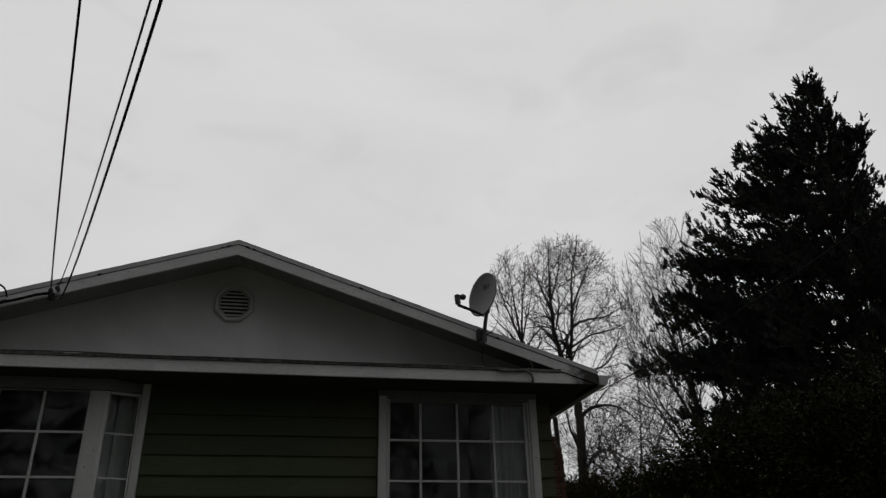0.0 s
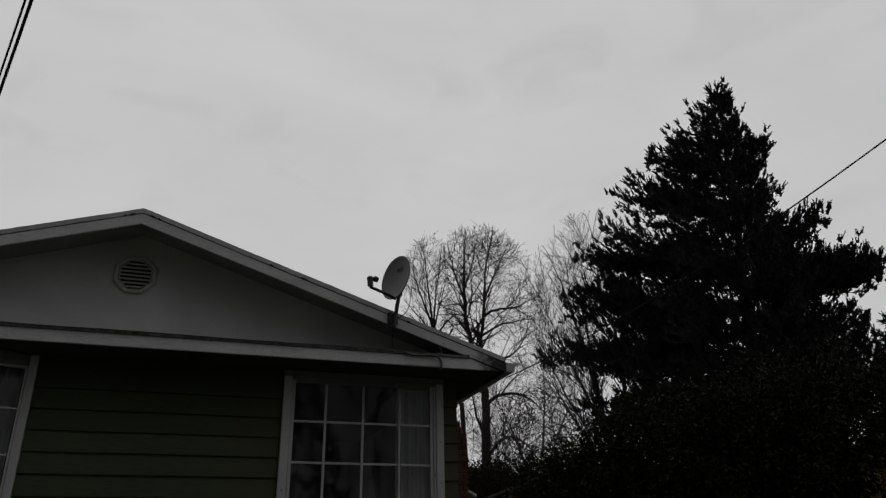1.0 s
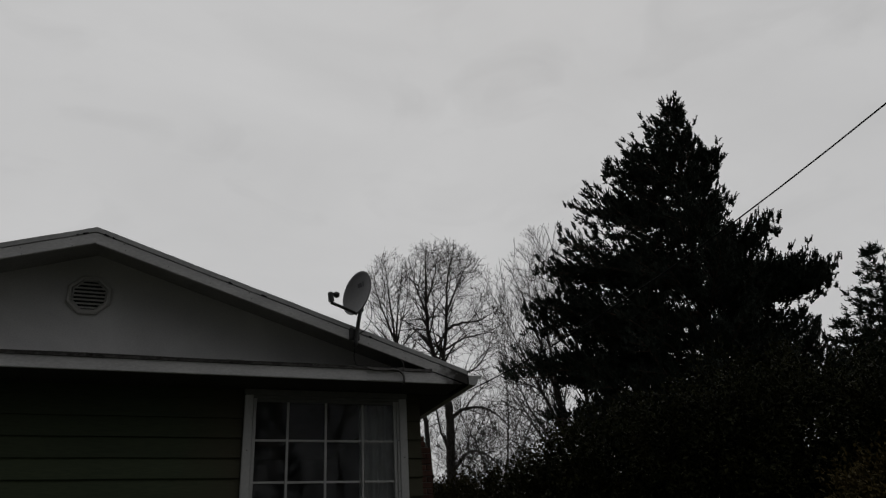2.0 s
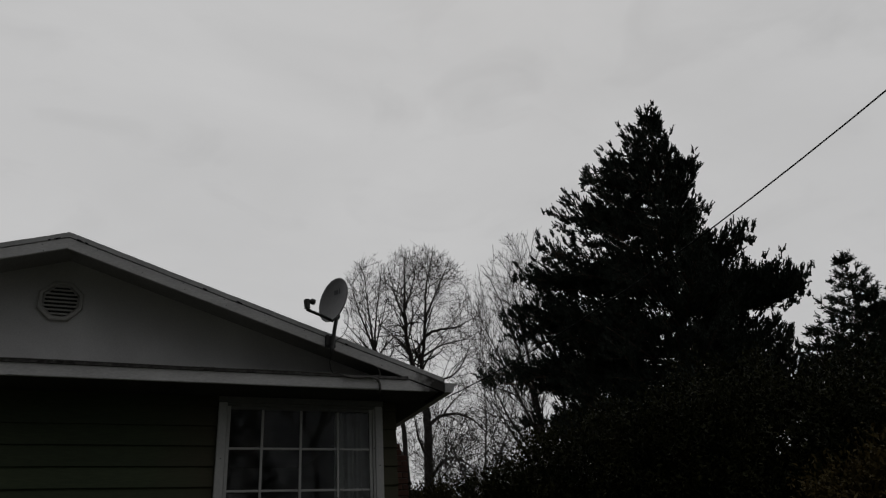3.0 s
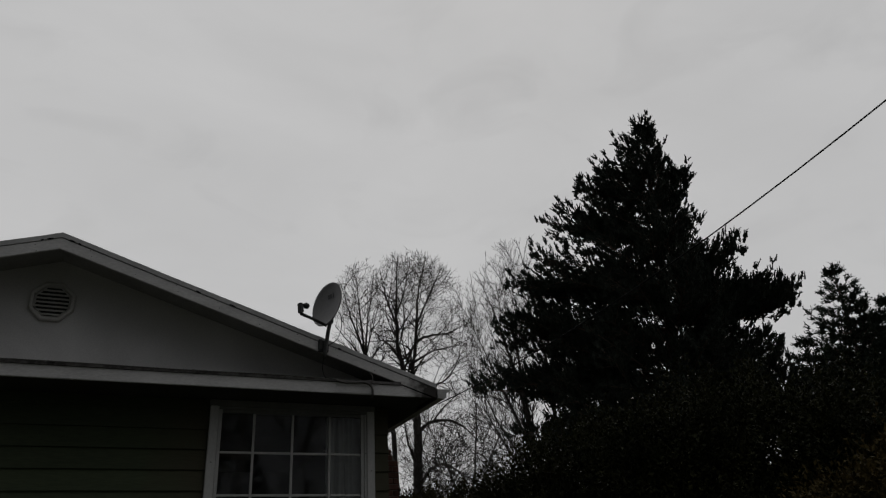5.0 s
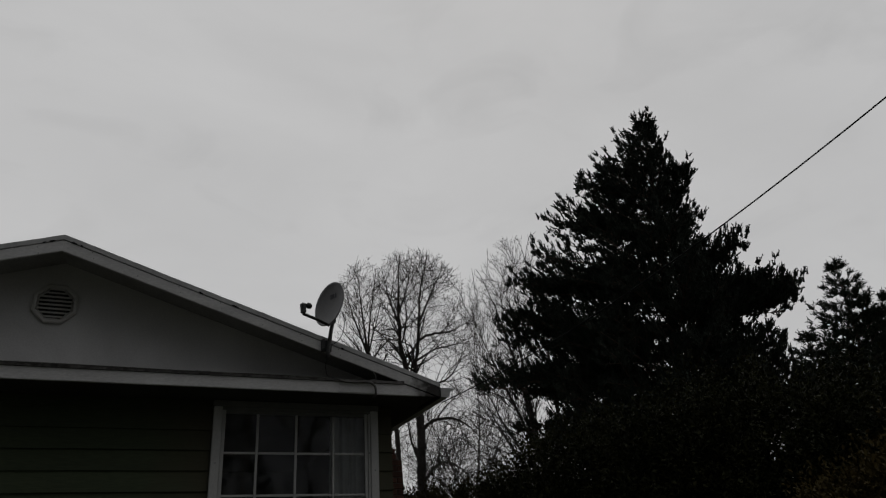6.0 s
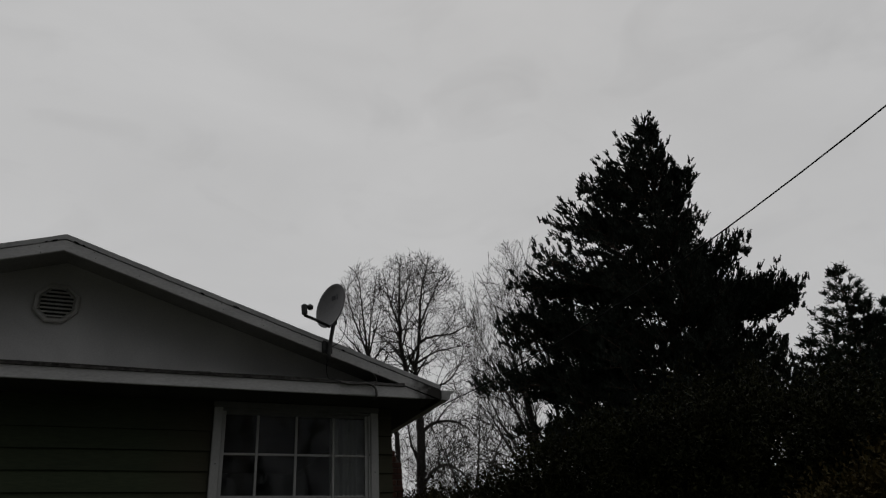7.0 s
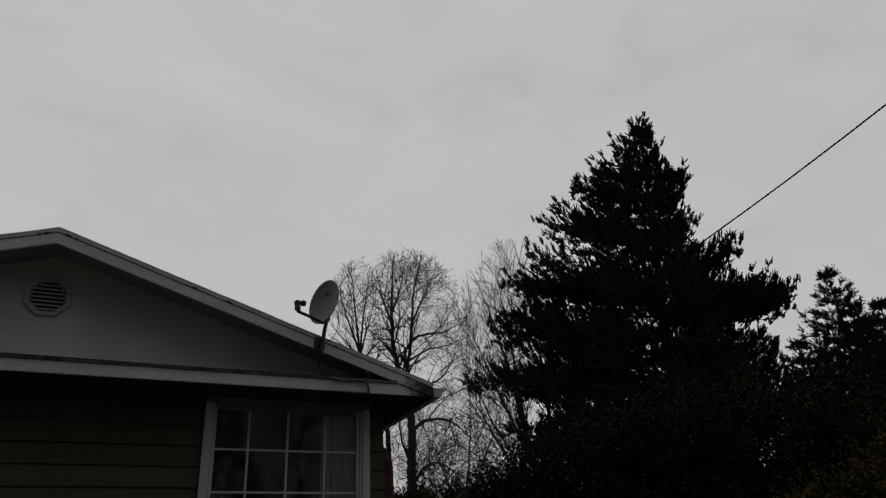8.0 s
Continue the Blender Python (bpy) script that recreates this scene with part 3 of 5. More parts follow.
def bay_window():
    """Shallow bay: a wide front light, a narrow slanted light to each side."""
    yf = -0.19
    fx0, fx1 = -5.57, -3.865
    bay = part("bay_window", box(-5.75, -3.69, yf - 0.03, -0.002, 1.60, 1.66), SASH, house, "white painted shallow bay window", bevel=0.004)
    window_unit(bay, fx0, fx1, 1.74, 3.44, yf + 0.01, [-5.145, -4.72, -4.292], [2.172, 2.606, 3.040], sash=0.02)
    part("head", prism([(fx0 - 0.17, yf - 0.025, 3.465), (fx1 + 0.17, yf - 0.025, 3.465), (-3.40, -0.004, 3.465), (-6.04, -0.004, 3.465)], (0, 0, 0.12)), HEAD_SHADE, bay, "grey head board, darkened for the soffit's shade", bevel=0.004)
    part("base_panel", prism([(fx0 - 0.16, yf - 0.01, 0.96), (fx1 + 0.16, yf - 0.01, 0.96), (-3.42, -0.004, 0.96), (-6.02, -0.004, 0.96)], (0, 0, 0.635)), SASH, bay)
    for s in (1, -1):
        def mx(x):
            return x if s > 0 else (fx0 + fx1) - x
        # corner post, slanted side light, stile and casing against the wall
        post = [(mx(-3.845), yf - 0.005, 1.662), (mx(-3.70), yf - 0.005, 1.662), (mx(-3.672), yf + 0.018, 1.662), (mx(-3.70), yf + 0.075, 1.662), (mx(-3.845), yf + 0.07, 1.662)]
        for dx, z in ((-3.80, 2.70), (-3.74, 2.86), (-3.80, 2.25), (-3.73, 2.40)):
            x = mx(dx)
            part("nail_head", prism([(x + 0.007 * math.cos(t), yf - 0.003, z + 0.007 * math.sin(t)) for t in [j * math.pi / 3 for j in range(6)]], (0, -0.004, 0)), STEEL, bay)
        part("corner_post", prism(post, (0, 0, 1.80)), SASH, bay, bevel=0.004)
        a, b = Vector((mx(-3.69), yf + 0.035, 0)), Vector((mx(-3.412), -0.05, 0))
        d = (b - a)
        nrm = Vector((d.y, -d.x, 0)).normalized() * (1 if s > 0 else -1)
        def slab(name, f0, f1, z0, z1, out, inn):
            p, q = a + d * f0, a + d * f1
            corners = (p + nrm * out, q + nrm * out, q - nrm * inn, p - nrm * inn)
            part(name, prism([(v.x, v.y, z0) for v in corners], (0, 0, z1 - z0)), SASH, bay, bevel=0.002)
        slab("rail", 0.06, 0.98, 1.662, 1.74, 0.012, 0.012)
        slab("rail", 0.06, 0.98, 3.435, 3.462, 0.012, 0.012)
        for z in (2.172, 2.606, 3.040):
            slab("glazing_bar", 0.06, 0.98, z - 0.009, z + 0.009, 0.008, 0.008)
        bm = bmesh.new()
        p, q = a + d * 0.02, a + d * 1.0
        bm.faces.new([bm.verts.new(v) for v in ((p.x, p.y, 1.74), (q.x, q.y, 1.74), (q.x, q.y, 3.435), (p.x, p.y, 3.435))])
        pane = part("pane", bm, GLASS, bay)
        pane.visible_shadow = False
        x0, x1 = sorted((mx(-3.414), mx(-3.397)))
        part("stile", box(x0, x1, -0.075, -0.030, 1.662, 3.462), SASH, bay, bevel=0.003)
        x0, x1 = sorted((mx(-3.395), mx(-3.318)))
        part("casing", box(x0, x1, -0.055, -0.004, 1.60, 3.58), SASH, bay, bevel=0.004)


bay_window()


def curtain(x0, x1, y, z0, z1, waves, seed):
    """A gathered drape, with folds that deepen towards the hem."""
    bm = bmesh.new()
    rng = random.Random(seed)
    ph = [rng.uniform(0, 6) for _ in range(3)]
    nx, nz = 90, 14
    grid = []
    for j in range(nz + 1):
        w = j / nz
        row = []
        for i in range(nx + 1):
            u = i / nx
            v = u + 0.06 * math.sin(u * 5 + ph[1]) + 0.025 * math.sin(u * 13 + ph[2])
            fold = 0.024 * math.sin(v * waves * 6.283 + ph[0] + 0.7 * math.sin(w * 3 + ph[1])) + 0.012 * math.sin(v * waves * 14 + ph[2] + 2 * w)
            row.append(bm.verts.new((x0 + (x1 - x0) * u, y + fold * (1.15 - 0.4 * w), z0 + (z1 - z0) * w)))
        grid.append(row)
    for r0, r1 in zip(grid, grid[1:]):
        for i in range(nx):
            bm.faces.new((r0[i], r0[i + 1], r1[i + 1], r1[i]))
    bmesh.ops.solidify(bm, geom=bm.faces[:], thickness=0.003)
    ob = part("curtain", bm, DRAPE, None, "pale gathered curtain hanging beside the window", smooth=True)
    return tagged(ob, category="curtain")


curtain(0.40, 0.825, 0.065, 1.30, 3.48, 3.3, 1)
curtain(-3.80, -3.405, 0.055, 1.30, 3.47, 3.1, 2)


# ---- satellite dish on the rake board ----
def satellite_dish():
    dish = thing("satellite_dish", (0.17, -0.60, 3.98), "small grey satellite dish on a mast clamped to the rake board", "satellite dish")
    c = Vector((0.182, -0.70, 4.545))
    n = Vector((-0.875, -0.42, 0.13)).normalized()
    side = n.cross(Vector((0, 0, 1))).normalized()
    up = side.cross(n).normalized()
    bm = bmesh.new()
    rings = []
    for layer, off in ((0, 0.0), (1, -0.008)):
        order = (0.0, 0.25, 0.5, 0.75, 0.92, 1.0) if layer == 0 else (1.0, 0.75, 0.4, 0.0)
        for f in order:
            depth = -0.055 * (1 - f * f) + off + (0.006 if f == 1.0 and layer == 0 else 0)
            rings.append([bm.verts.new(c + n * depth + (side * math.cos(a) * 0.236 + up * math.sin(a) * 0.262) * max(f, 0.004)) for a in [k * math.pi / 20 for k in range(40)]])
    for a, b in zip(rings, rings[1:]):
        for k in range(40):
            bm.faces.new((a[k], a[(k + 1) % 40], b[(k + 1) % 40], b[k]))
    part("reflector", bm, DISH, dish, "grey enamelled reflector", smooth=True)
    # printed mark, two plain shapes
    for u0, u1, w0, w1 in ((-0.045, 0.022, 0.085, 0.135), (0.038, 0.056, 0.08, 0.14)):
        bm = bmesh.new()
        bm.faces.new([bm.verts.new(c + n * (-0.055 * (1 - ((u / 0.225) ** 2 + (w / 0.248) ** 2)) + 0.004) - side * u + up * w) for u, w in ((u0, w0), (u1, w0), (u1, w1), (u0, w1))])
        part("printed_mark", bm, DISH_MARK, dish)
    low = c - up * 0.235 - n * 0.01
    lnb = Vector((-0.140, -0.86, 4.362))
    rod("feed_arm", [c - up * 0.16 - n * 0.075, low - n * 0.015 - up * 0.015, low.lerp(lnb, 0.5) - up * 0.012, lnb - up * 0.02], 0.017, STEEL, dish, "dark steel feed arm")
    horn = part("receiver", box(-0.024, 0.024, -0.026, 0.026, -0.075, 0.035), BLACK, dish, "dark receiver head", bevel=0.006)
    horn.location = lnb + Vector((0, 0, -0.012)) - WHERE[dish.name]
    horn.rotation_euler = (0.0, -0.12, 0.35)
    tip = lnb + Vector((0.005, 0, 0.078))
    rod("feed_horn", [tip, tip + Vector((0.03, 0.012, 0.006)), tip + Vector((0.045, 0.02, 0.008)), tip + Vector((0.075, 0.034, 0.008))], [0.018, 0.020, 0.034, 0.030], BLACK, dish, sides=12)
    part("back_bracket", box(-0.026, 0.026, -0.024, 0.024, -0.07, 0.03), STEEL, dish, bevel=0.006).location = Vector((0.245, -0.642, 4.345)) - WHERE[dish.name]
    rod("mast", [(0.190, -0.612, 3.95), (0.194, -0.612, 4.02), (0.220, -0.622, 4.24), (0.238, -0.648, 4.37)], 0.0225, STEEL, dish, "dark steel mast", sides=12)
    part("foot_plate", box(0.125, 0.240, -0.588, -0.567, 4.03, 4.16), BLACK, dish, bevel=0.004)
    part("clamp", box(0.130, 0.165, -0.60, -0.575, 4.06, 4.17), STEEL, dish, bevel=0.004)
    for z in (4.055, 4.140):
        for x in (0.135, 0.225):
            rod("bolt", [(x, -0.589, z), (x, -0.597, z)], 0.009, STEEL, dish, sides=6)
    loop = [(0.24, -0.64, 4.46), (0.33, -0.62, 4.50), (0.375, -0.60, 4.44), (0.375, -0.60, 4.30), (0.32, -0.605, 4.17), (0.23, -0.60, 4.10), (0.19, -0.602, 4.03), (0.185, -0.600, 3.93)]
    rod("coax_loop", smooth_points(loop), 0.0045, RUBBER, dish, sides=6)


def smooth_points(pts, steps=6):
    """Catmull-Rom points through pts."""
    p = [Vector(pts[0])] + [Vector(q) for q in pts] + [Vector(pts[-1])]
    out = []
    for i in range(1, len(p) - 2):
        for k in range(steps):
            t = k / steps
            out.append(0.5 * ((2 * p[i]) + (p[i + 1] - p[i - 1]) * t + (2 * p[i - 1] - 5 * p[i] + 4 * p[i + 1] - p[i + 2]) * t * t + (3 * p[i] - p[i - 1] - 3 * p[i + 1] + p[i + 2]) * t ** 3))
    return out + [Vector(pts[-1])]


satellite_dish()


# ---- cables on the house and overhead wires ----
def loose_cable(name, pts, r, material, label):
    ob = rod(name, smooth_points(pts), r, material, None, label, sides=6)
    return tagged(ob, category="cable")


loose_cable("coax_cable", [(0.185, -0.575, 3.93), (0.20, -0.50, 3.86), (0.205, -0.585, 3.752), (0.27, -0.588, 3.742), (0.33, -0.588, 3.722)], 0.0035, RUBBER, "thin black coaxial cable hanging from the dish mast")
loose_cable("coax_cable", [(0.33, -0.590, 3.722), (0.40, -0.592, 3.705), (0.50, -0.592, 3.703), (0.60, -0.592, 3.716), (0.68, -0.594, 3.706), (0.727, -0.594, 3.67), (0.740, -0.592, 3.62), (0.738, -0.578, 3.572), (0.735, -0.52, 3.572)], 0.013, GREYCABLE, "grey coaxial cable drooping over the trim board")
loose_cable("coax_cable", [(0.72, -0.588, 3.69), (0.742, -0.586, 3.74), (0.735, -0.588, 3.80), (0.70, -0.575, 3.842)], 0.005, GREYCABLE, "thin grey cable pinned across the trim board")
loose_cable("trim_cable", [(-6.0, -0.590, 3.745), (-5.0, -0.592, 3.738), (-4.0, -0.592, 3.748), (-3.3, -0.590, 3.738), (-2.4, -0.592, 3.742), (-1.2, -0.590, 3.736), (-0.4, -0.592, 3.742), (0.2, -0.590, 3.738)], 0.006, GREYCABLE, "thin grey cable lying along the trim ledge")

HOOK_A, HOOK_B = Vector((-4.305, -0.625, 4.375)), Vector((-4.25, -0.625, 4.40))


def wire_anchor():
    a = thing("wire_anchor", (-4.30, -0.57, 4.30), "dark insulated wire anchor screwed to the rake board", "wire anchor")
    part("plate", box(-4.335, -4.275, -0.580, -0.566, 4.27, 4.36), BLACK, a, bevel=0.003)
    rod("hook", smooth_points([(-4.305, -0.575, 4.30), (-4.305, -0.61, 4.31), (-4.305, -0.625, 4.34), tuple(HOOK_A)]), 0.012, BLACK, a)
    rod("insulator", [(-4.305, -0.625, 4.335), (-4.305, -0.625, 4.35), (-4.305, -0.625, 4.37), (-4.305, -0.625, 4.39)], [0.012, 0.024, 0.024, 0.012], BLACK, a, sides=12)
    rod("insulator", [(-4.25, -0.56, 4.385), (-4.25, -0.60, 4.39), (-4.25, -0.625, 4.40), (-4.25, -0.635, 4.40)], [0.012, 0.022, 0.022, 0.012], BLACK, a, sides=12)


wire_anchor()
loose_cable("service_cable", [(-4.30, -0.60, 4.345), (-4.42, -0.598, 4.325), (-4.60, -0.596, 4.265), (-4.80, -0.596, 4.205), (-5.2, -0.596, 4.09), (-5.6, -0.596, 3.97)], 0.014, RUBBER, "black service cable clipped along the rake board")
loose_cable("service_cable", [(-4.70, -0.60, 4.28), (-4.73, -0.62, 4.36), (-4.80, -0.63, 4.40), (-4.88, -0.60, 4.36), (-4.92, -0.59, 4.22), (-4.80, -0.597, 4.215), (-4.70, -0.60, 4.25)], 0.009, RUBBER, "loop of black cable tied at the rake board")

POLE = Vector((2.0, -16.5))
# ends of the four wires at the pole
ENDS = [Vector((0.360, -16.4, 7.456)), Vector((1.186, -16.4, 5.890)), Vector((1.177, -16.4, 7.435)), Vector((3.979, -16.4, 9.072))]


def overhead_wire(a, end, r, drop):
    """A wire that hangs between the house and the pole by the lane."""
    ob = rod("overhead_wire", sag(a, end, drop, 40), r, RUBBER, None, "thin black overhead wire running to the house", sides=6)
    tagged(ob, category="overhead wire", group="overhead wires")


overhead_wire(HOOK_A, ENDS[0], 0.0078, 0.974)
overhead_wire(HOOK_B, ENDS[1], 0.0040, 1.743)
overhead_wire(HOOK_B, ENDS[2], 0.0045, 2.765)
overhead_wire((1.655, -0.25, 3.60), ENDS[3], 0.0060, 1.331)


def utility_pole():
    p = thing("utility_pole", (POLE.x, POLE.y, 0.0), "tall weathered timber pole carrying the overhead wires", "utility pole")
    y = POLE.y - 0.20
    rod("post", [(POLE.x, y, -0.3), (POLE.x, y, 5.0), (POLE.x, y, 10.2)], [0.15, 0.13, 0.11], DARKTIMBER, p, sides=14)
    for e in ENDS:
        rod("insulator", [e + Vector((0, -0.10, 0)), e + Vector((0, -0.01, 0))], 0.04, BLACK, p, sides=10)
        if abs(e.x - POLE.x) > 0.2:
            x0, x1 = sorted((e.x + math.copysign(0.12, e.x - POLE.x), POLE.x))
            part("crossarm", box(x0, x1, POLE.y - 0.10, POLE.y, e.z - 0.05, e.z + 0.05), TIMBER, p, bevel=0.01)


utility_pole()


# ---- trees ----
def limb_tree(rng, lines, table, u, tip, density, spread, rise):
    """Tapered segments of a leafless tree: leaders along the given lines, then three orders of side limbs kept inside the crown."""
    z = np.array([r[0] for r in table])
    lo, hi = np.array([r[1] for r in table]), np.array([r[2] for r in table])

    def inside(p, slack):
        if p[2] < z[0] - 1.5 or p[2] > z[-1] + slack:
            return False
        along, off = p[0] * u[0] + p[1] * u[1], p[1] * u[0] - p[0] * u[1]
        l, r = np.interp(p[2], z, lo), np.interp(p[2], z, hi)
        side = (r if along > 0 else l) + slack
        return (along / max(side, 0.05)) ** 2 + (off / max(0.5 * (l + r), 0.05)) ** 2 < 1.0
    segs = []

    def unit(v):
        return v / (math.sqrt(v @ v) + 1e-9)

    def fork(d, turn, angle):
        a, b = across(d[None])
        return unit(d * math.cos(angle) + (a[0] * math.cos(turn) + b[0] * math.sin(turn)) * math.sin(angle))

    def grow(p, d, length, r, order):
        step = (0.36, 0.30, 0.24, 0.17)[order]
        n = max(2, int(length / step))
        turn = rng.random() * 6.28
        bend = rng.normal(0, (0.05, 0.07, 0.08, 0.09)[order], 3)
        pull = np.array([0, 0, rise * (0.08, 0.08, 0.07, 0.05)[order]])
        slack = rng.uniform(-0.35, 0.25)
        end = (0.25, 0.25, 0.3, 0.45)[order]
        for k in range(n):
            d = unit(d + bend + pull + rng.normal(0, (0.04, 0.05, 0.055, 0.06)[order], 3))
            q = p + d * step
            r2 = max(r * (1 - (1 - end) / n), tip * 0.6)
            segs.append((p, q, r, r2))
            if not inside(q, slack):
                return
            p, r = q, r2
            if order < 3 and k >= (1 if order < 2 else 0):
                for _ in range(rng.poisson(density[order])):
                    turn += 2.4 + rng.normal(0, 0.4)
                    left = length * (1 - 0.7 * k / n)
                    grow(p, fork(d, turn, spread * rng.uniform(0.7, 1.15)), max(left * rng.uniform(0.45, 0.8), 0.35), max(r * rng.uniform(0.45, 0.65), tip), order + 1)
    for line, r0, r1, bare in lines:
        p = np.array([(a * u[0] - b * u[1], a * u[1] + b * u[0], h) for a, b, h in line])
        cum = np.concatenate([[0], np.cumsum(np.linalg.norm(np.diff(p, axis=0), axis=1))])
        m = max(int(cum[-1] / 0.25), 4)
        t = np.linspace(0, cum[-1], m + 1)
        c = np.stack([np.interp(t, cum, p[:, k]) for k in range(3)], axis=1)
        for _ in range(3):
            c[1:-1] = (c[:-2] + c[1:-1] + c[2:]) / 3
        c += rng.normal(0, 0.012, c.shape)
        rr = r0 + (r1 - r0) * (t / cum[-1]) ** 0.85
        turn = rng.random() * 6.28
        for k in range(m):
            segs.append((c[k], c[k + 1] + (c[k + 1] - c[k]) * 0.12, rr[k], rr[k + 1]))
            if t[k] < bare:
                continue
            d = unit(c[k + 1] - c[k])
            for _ in range(rng.poisson(density[0] * 0.8)):
                turn += 2.4 + rng.normal(0, 0.4)
                grow(c[k + 1], fork(d, turn, spread * rng.uniform(0.8, 1.3)), rng.uniform(1.4, 3.4), max(rr[k + 1] * rng.uniform(0.35, 0.6), tip * 2.0), 1)
        if r1 < 0.06:
            grow(c[-1], unit(c[-1] - c[-2]), 2.4, r1, 1)
    return segs


def bare_tree(base, u, table, lines, seed, label, tip=0.010, density=(0.8, 0.8, 0.8), spread=0.75, rise=1.0):
    """A leafless tree; lines are rows of points in its own frame, a foot and an end radius, and the length that stays bare."""
    rng = np.random.default_rng(seed)
    z0 = land(*base) - 0.05
    tree = thing("bare_tree", (*base, z0), label, "tree")
    segs = limb_tree(rng, lines, table, u, tip, density, spread, rise)
    p0, p1 = np.array([s[0] for s in segs]), np.array([s[1] for s in segs])
    r0, r1 = np.array([s[2] for s in segs]), np.array([s[3] for s in segs])
    big = r0 > 0.035
    v, f = tubes(p0[big], p1[big], r0[big], r1[big], 7)
    me = np_mesh("trunk", v, f)
    me.polygons.foreach_set("use_smooth", [True] * len(me.polygons))
    hang("trunk", me, BARK, tree, (*base, z0), "grey bark")
    v, f = tubes(p0[~big], p1[~big], r0[~big], r1[~big], 3)
    hang("fine_branchwork", np_mesh("fine_branchwork", v, f), BARK, tree, (*base, z0), "fine bare twigs", kind="stuff")
    return tree


ACROSS_GAP = np.array([0.93, -0.37])   # square to the line of sight past the house corner

bare_tree((11.25, 25.2), ACROSS_GAP,
          [(1.5, 1.2, 1.8), (4.5, 1.9, 3.2), (7.0, 1.6, 3.4), (10.0, 1.7, 3.4), (12.5, 1.9, 3.5), (14.4, 1.9, 3.3), (15.4, 1.7, 2.6), (16.2, 1.1, 1.9), (16.7, 0.5, 0.8)],
          [([(0.25, 0, 0), (0.3, 0, 4.1), (0.4, 0, 7.2), (0.3, 0, 8.7)], 0.30, 0.19, 20),
           ([(0.28, 0, 8.3), (-0.15, 0, 10.0), (-0.49, 0, 11.65), (-0.5, 0.1, 13.4), (-0.45, 0.1, 14.8), (-0.4, 0.1, 16.0)], 0.17, 0.03, 1.2),
           ([(0.32, 0, 8.3), (0.2, 0, 10.0), (0.46, 0, 11.6), (0.58, -0.1, 13.2), (0.67, -0.1, 14.4), (1.1, -0.1, 16.2)], 0.13, 0.03, 1.2),
           ([(-0.48, 0.1, 12.6), (-1.0, 0.3, 14.2), (-1.25, 0.3, 15.6)], 0.07, 0.025, 0.3),
           ([(0.55, -0.1, 12.6), (1.2, 0.2, 14.2), (1.75, 0.3, 15.4)], 0.07, 0.025, 0.3),
           ([(-0.5, 0.1, 13.2), (0.0, 0.4, 14.8), (0.25, 0.5, 16.2)], 0.06, 0.02, 0.4),
           ([(0.46, 0, 11.7), (1.0, 0.1, 12.15), (2.0, 0.1, 12.05), (3.2, 0.1, 12.7)], 0.085, 0.02, 0.3),
           ([(0.25, 0, 10.6), (1.3, -0.2, 11.2), (2.84, -0.2, 11.4)], 0.07, 0.02, 0.3),
           ([(0.26, 0, 9.3), (1.1, 0.2, 9.45), (1.84, 0.3, 9.6), (2.6, 0.3, 10.6), (2.85, 0.3, 11.8)], 0.065, 0.018, 0.4),
           ([(-0.15, 0, 10.4), (0.1, -0.1, 10.8), (0.3, -0.1, 11.2), (0.2, -0.1, 11.6), (-0.05, -0.1, 11.5)], 0.06, 0.035, 0.9),
           ([(0.4, 0, 7.1), (0.8, 0.1, 7.6), (1.43, 0.1, 7.76), (2.4, 0.1, 7.6), (3.04, 0.1, 6.97)], 0.11, 0.03, 0.4),
           ([(0.35, 0, 4.6), (1.0, -0.2, 5.5), (1.56, -0.2, 5.7), (2.3, -0.2, 5.2), (2.82, -0.3, 4.4)], 0.10, 0.025, 0.4),
           ([(0.35, 0, 5.6), (-0.1, 0.2, 6.6), (-0.3, 0.2, 8.2)], 0.09, 0.02, 0.5)],
          11, "tall leafless broadleaf tree with two grey leaders", tip=0.0082, density=(1.5, 1.2, 0.85), spread=0.85, rise=0.16)
bare_tree((9.2, 25.6), ACROSS_GAP,
          [(8.0, 1.0, 1.4), (11.5, 1.5, 1.0), (13.6, 1.7, 0.9), (15.2, 1.5, 0.9), (16.0, 0.5, 0.5)],
          [([(1.4, 0, 0), (1.38, 0, 4.2), (1.3, 0, 7.1), (0.6, 0, 9.5), (-0.05, 0, 11.1)], 0.17, 0.09, 7.5),
           ([(-0.05, 0, 11.0), (-0.75, 0.1, 13.0), (-1.2, 0.1, 14.6)], 0.07, 0.02, 0.3),
           ([(-0.05, 0, 11.0), (-0.3, -0.1, 13.2), (-0.5, -0.2, 15.2)], 0.07, 0.02, 0.3),
           ([(-0.05, 0, 11.0), (0.12, 0.1, 13.2), (0.3, 0.2, 14.8)], 0.065, 0.02, 0.3),
           ([(0.0, 0, 11.0), (0.4, -0.1, 12.6), (0.75, -0.1, 14.0)], 0.05, 0.02, 0.3),
           ([(0.2, 0, 10.4), (-0.9, 0.1, 11.8), (-1.4, 0.1, 12.4)], 0.05, 0.02, 0.3)],
          12, "slender leafless tree behind the roof", tip=0.0078, density=(1.35, 1.15, 0.85), spread=0.7, rise=0.35)
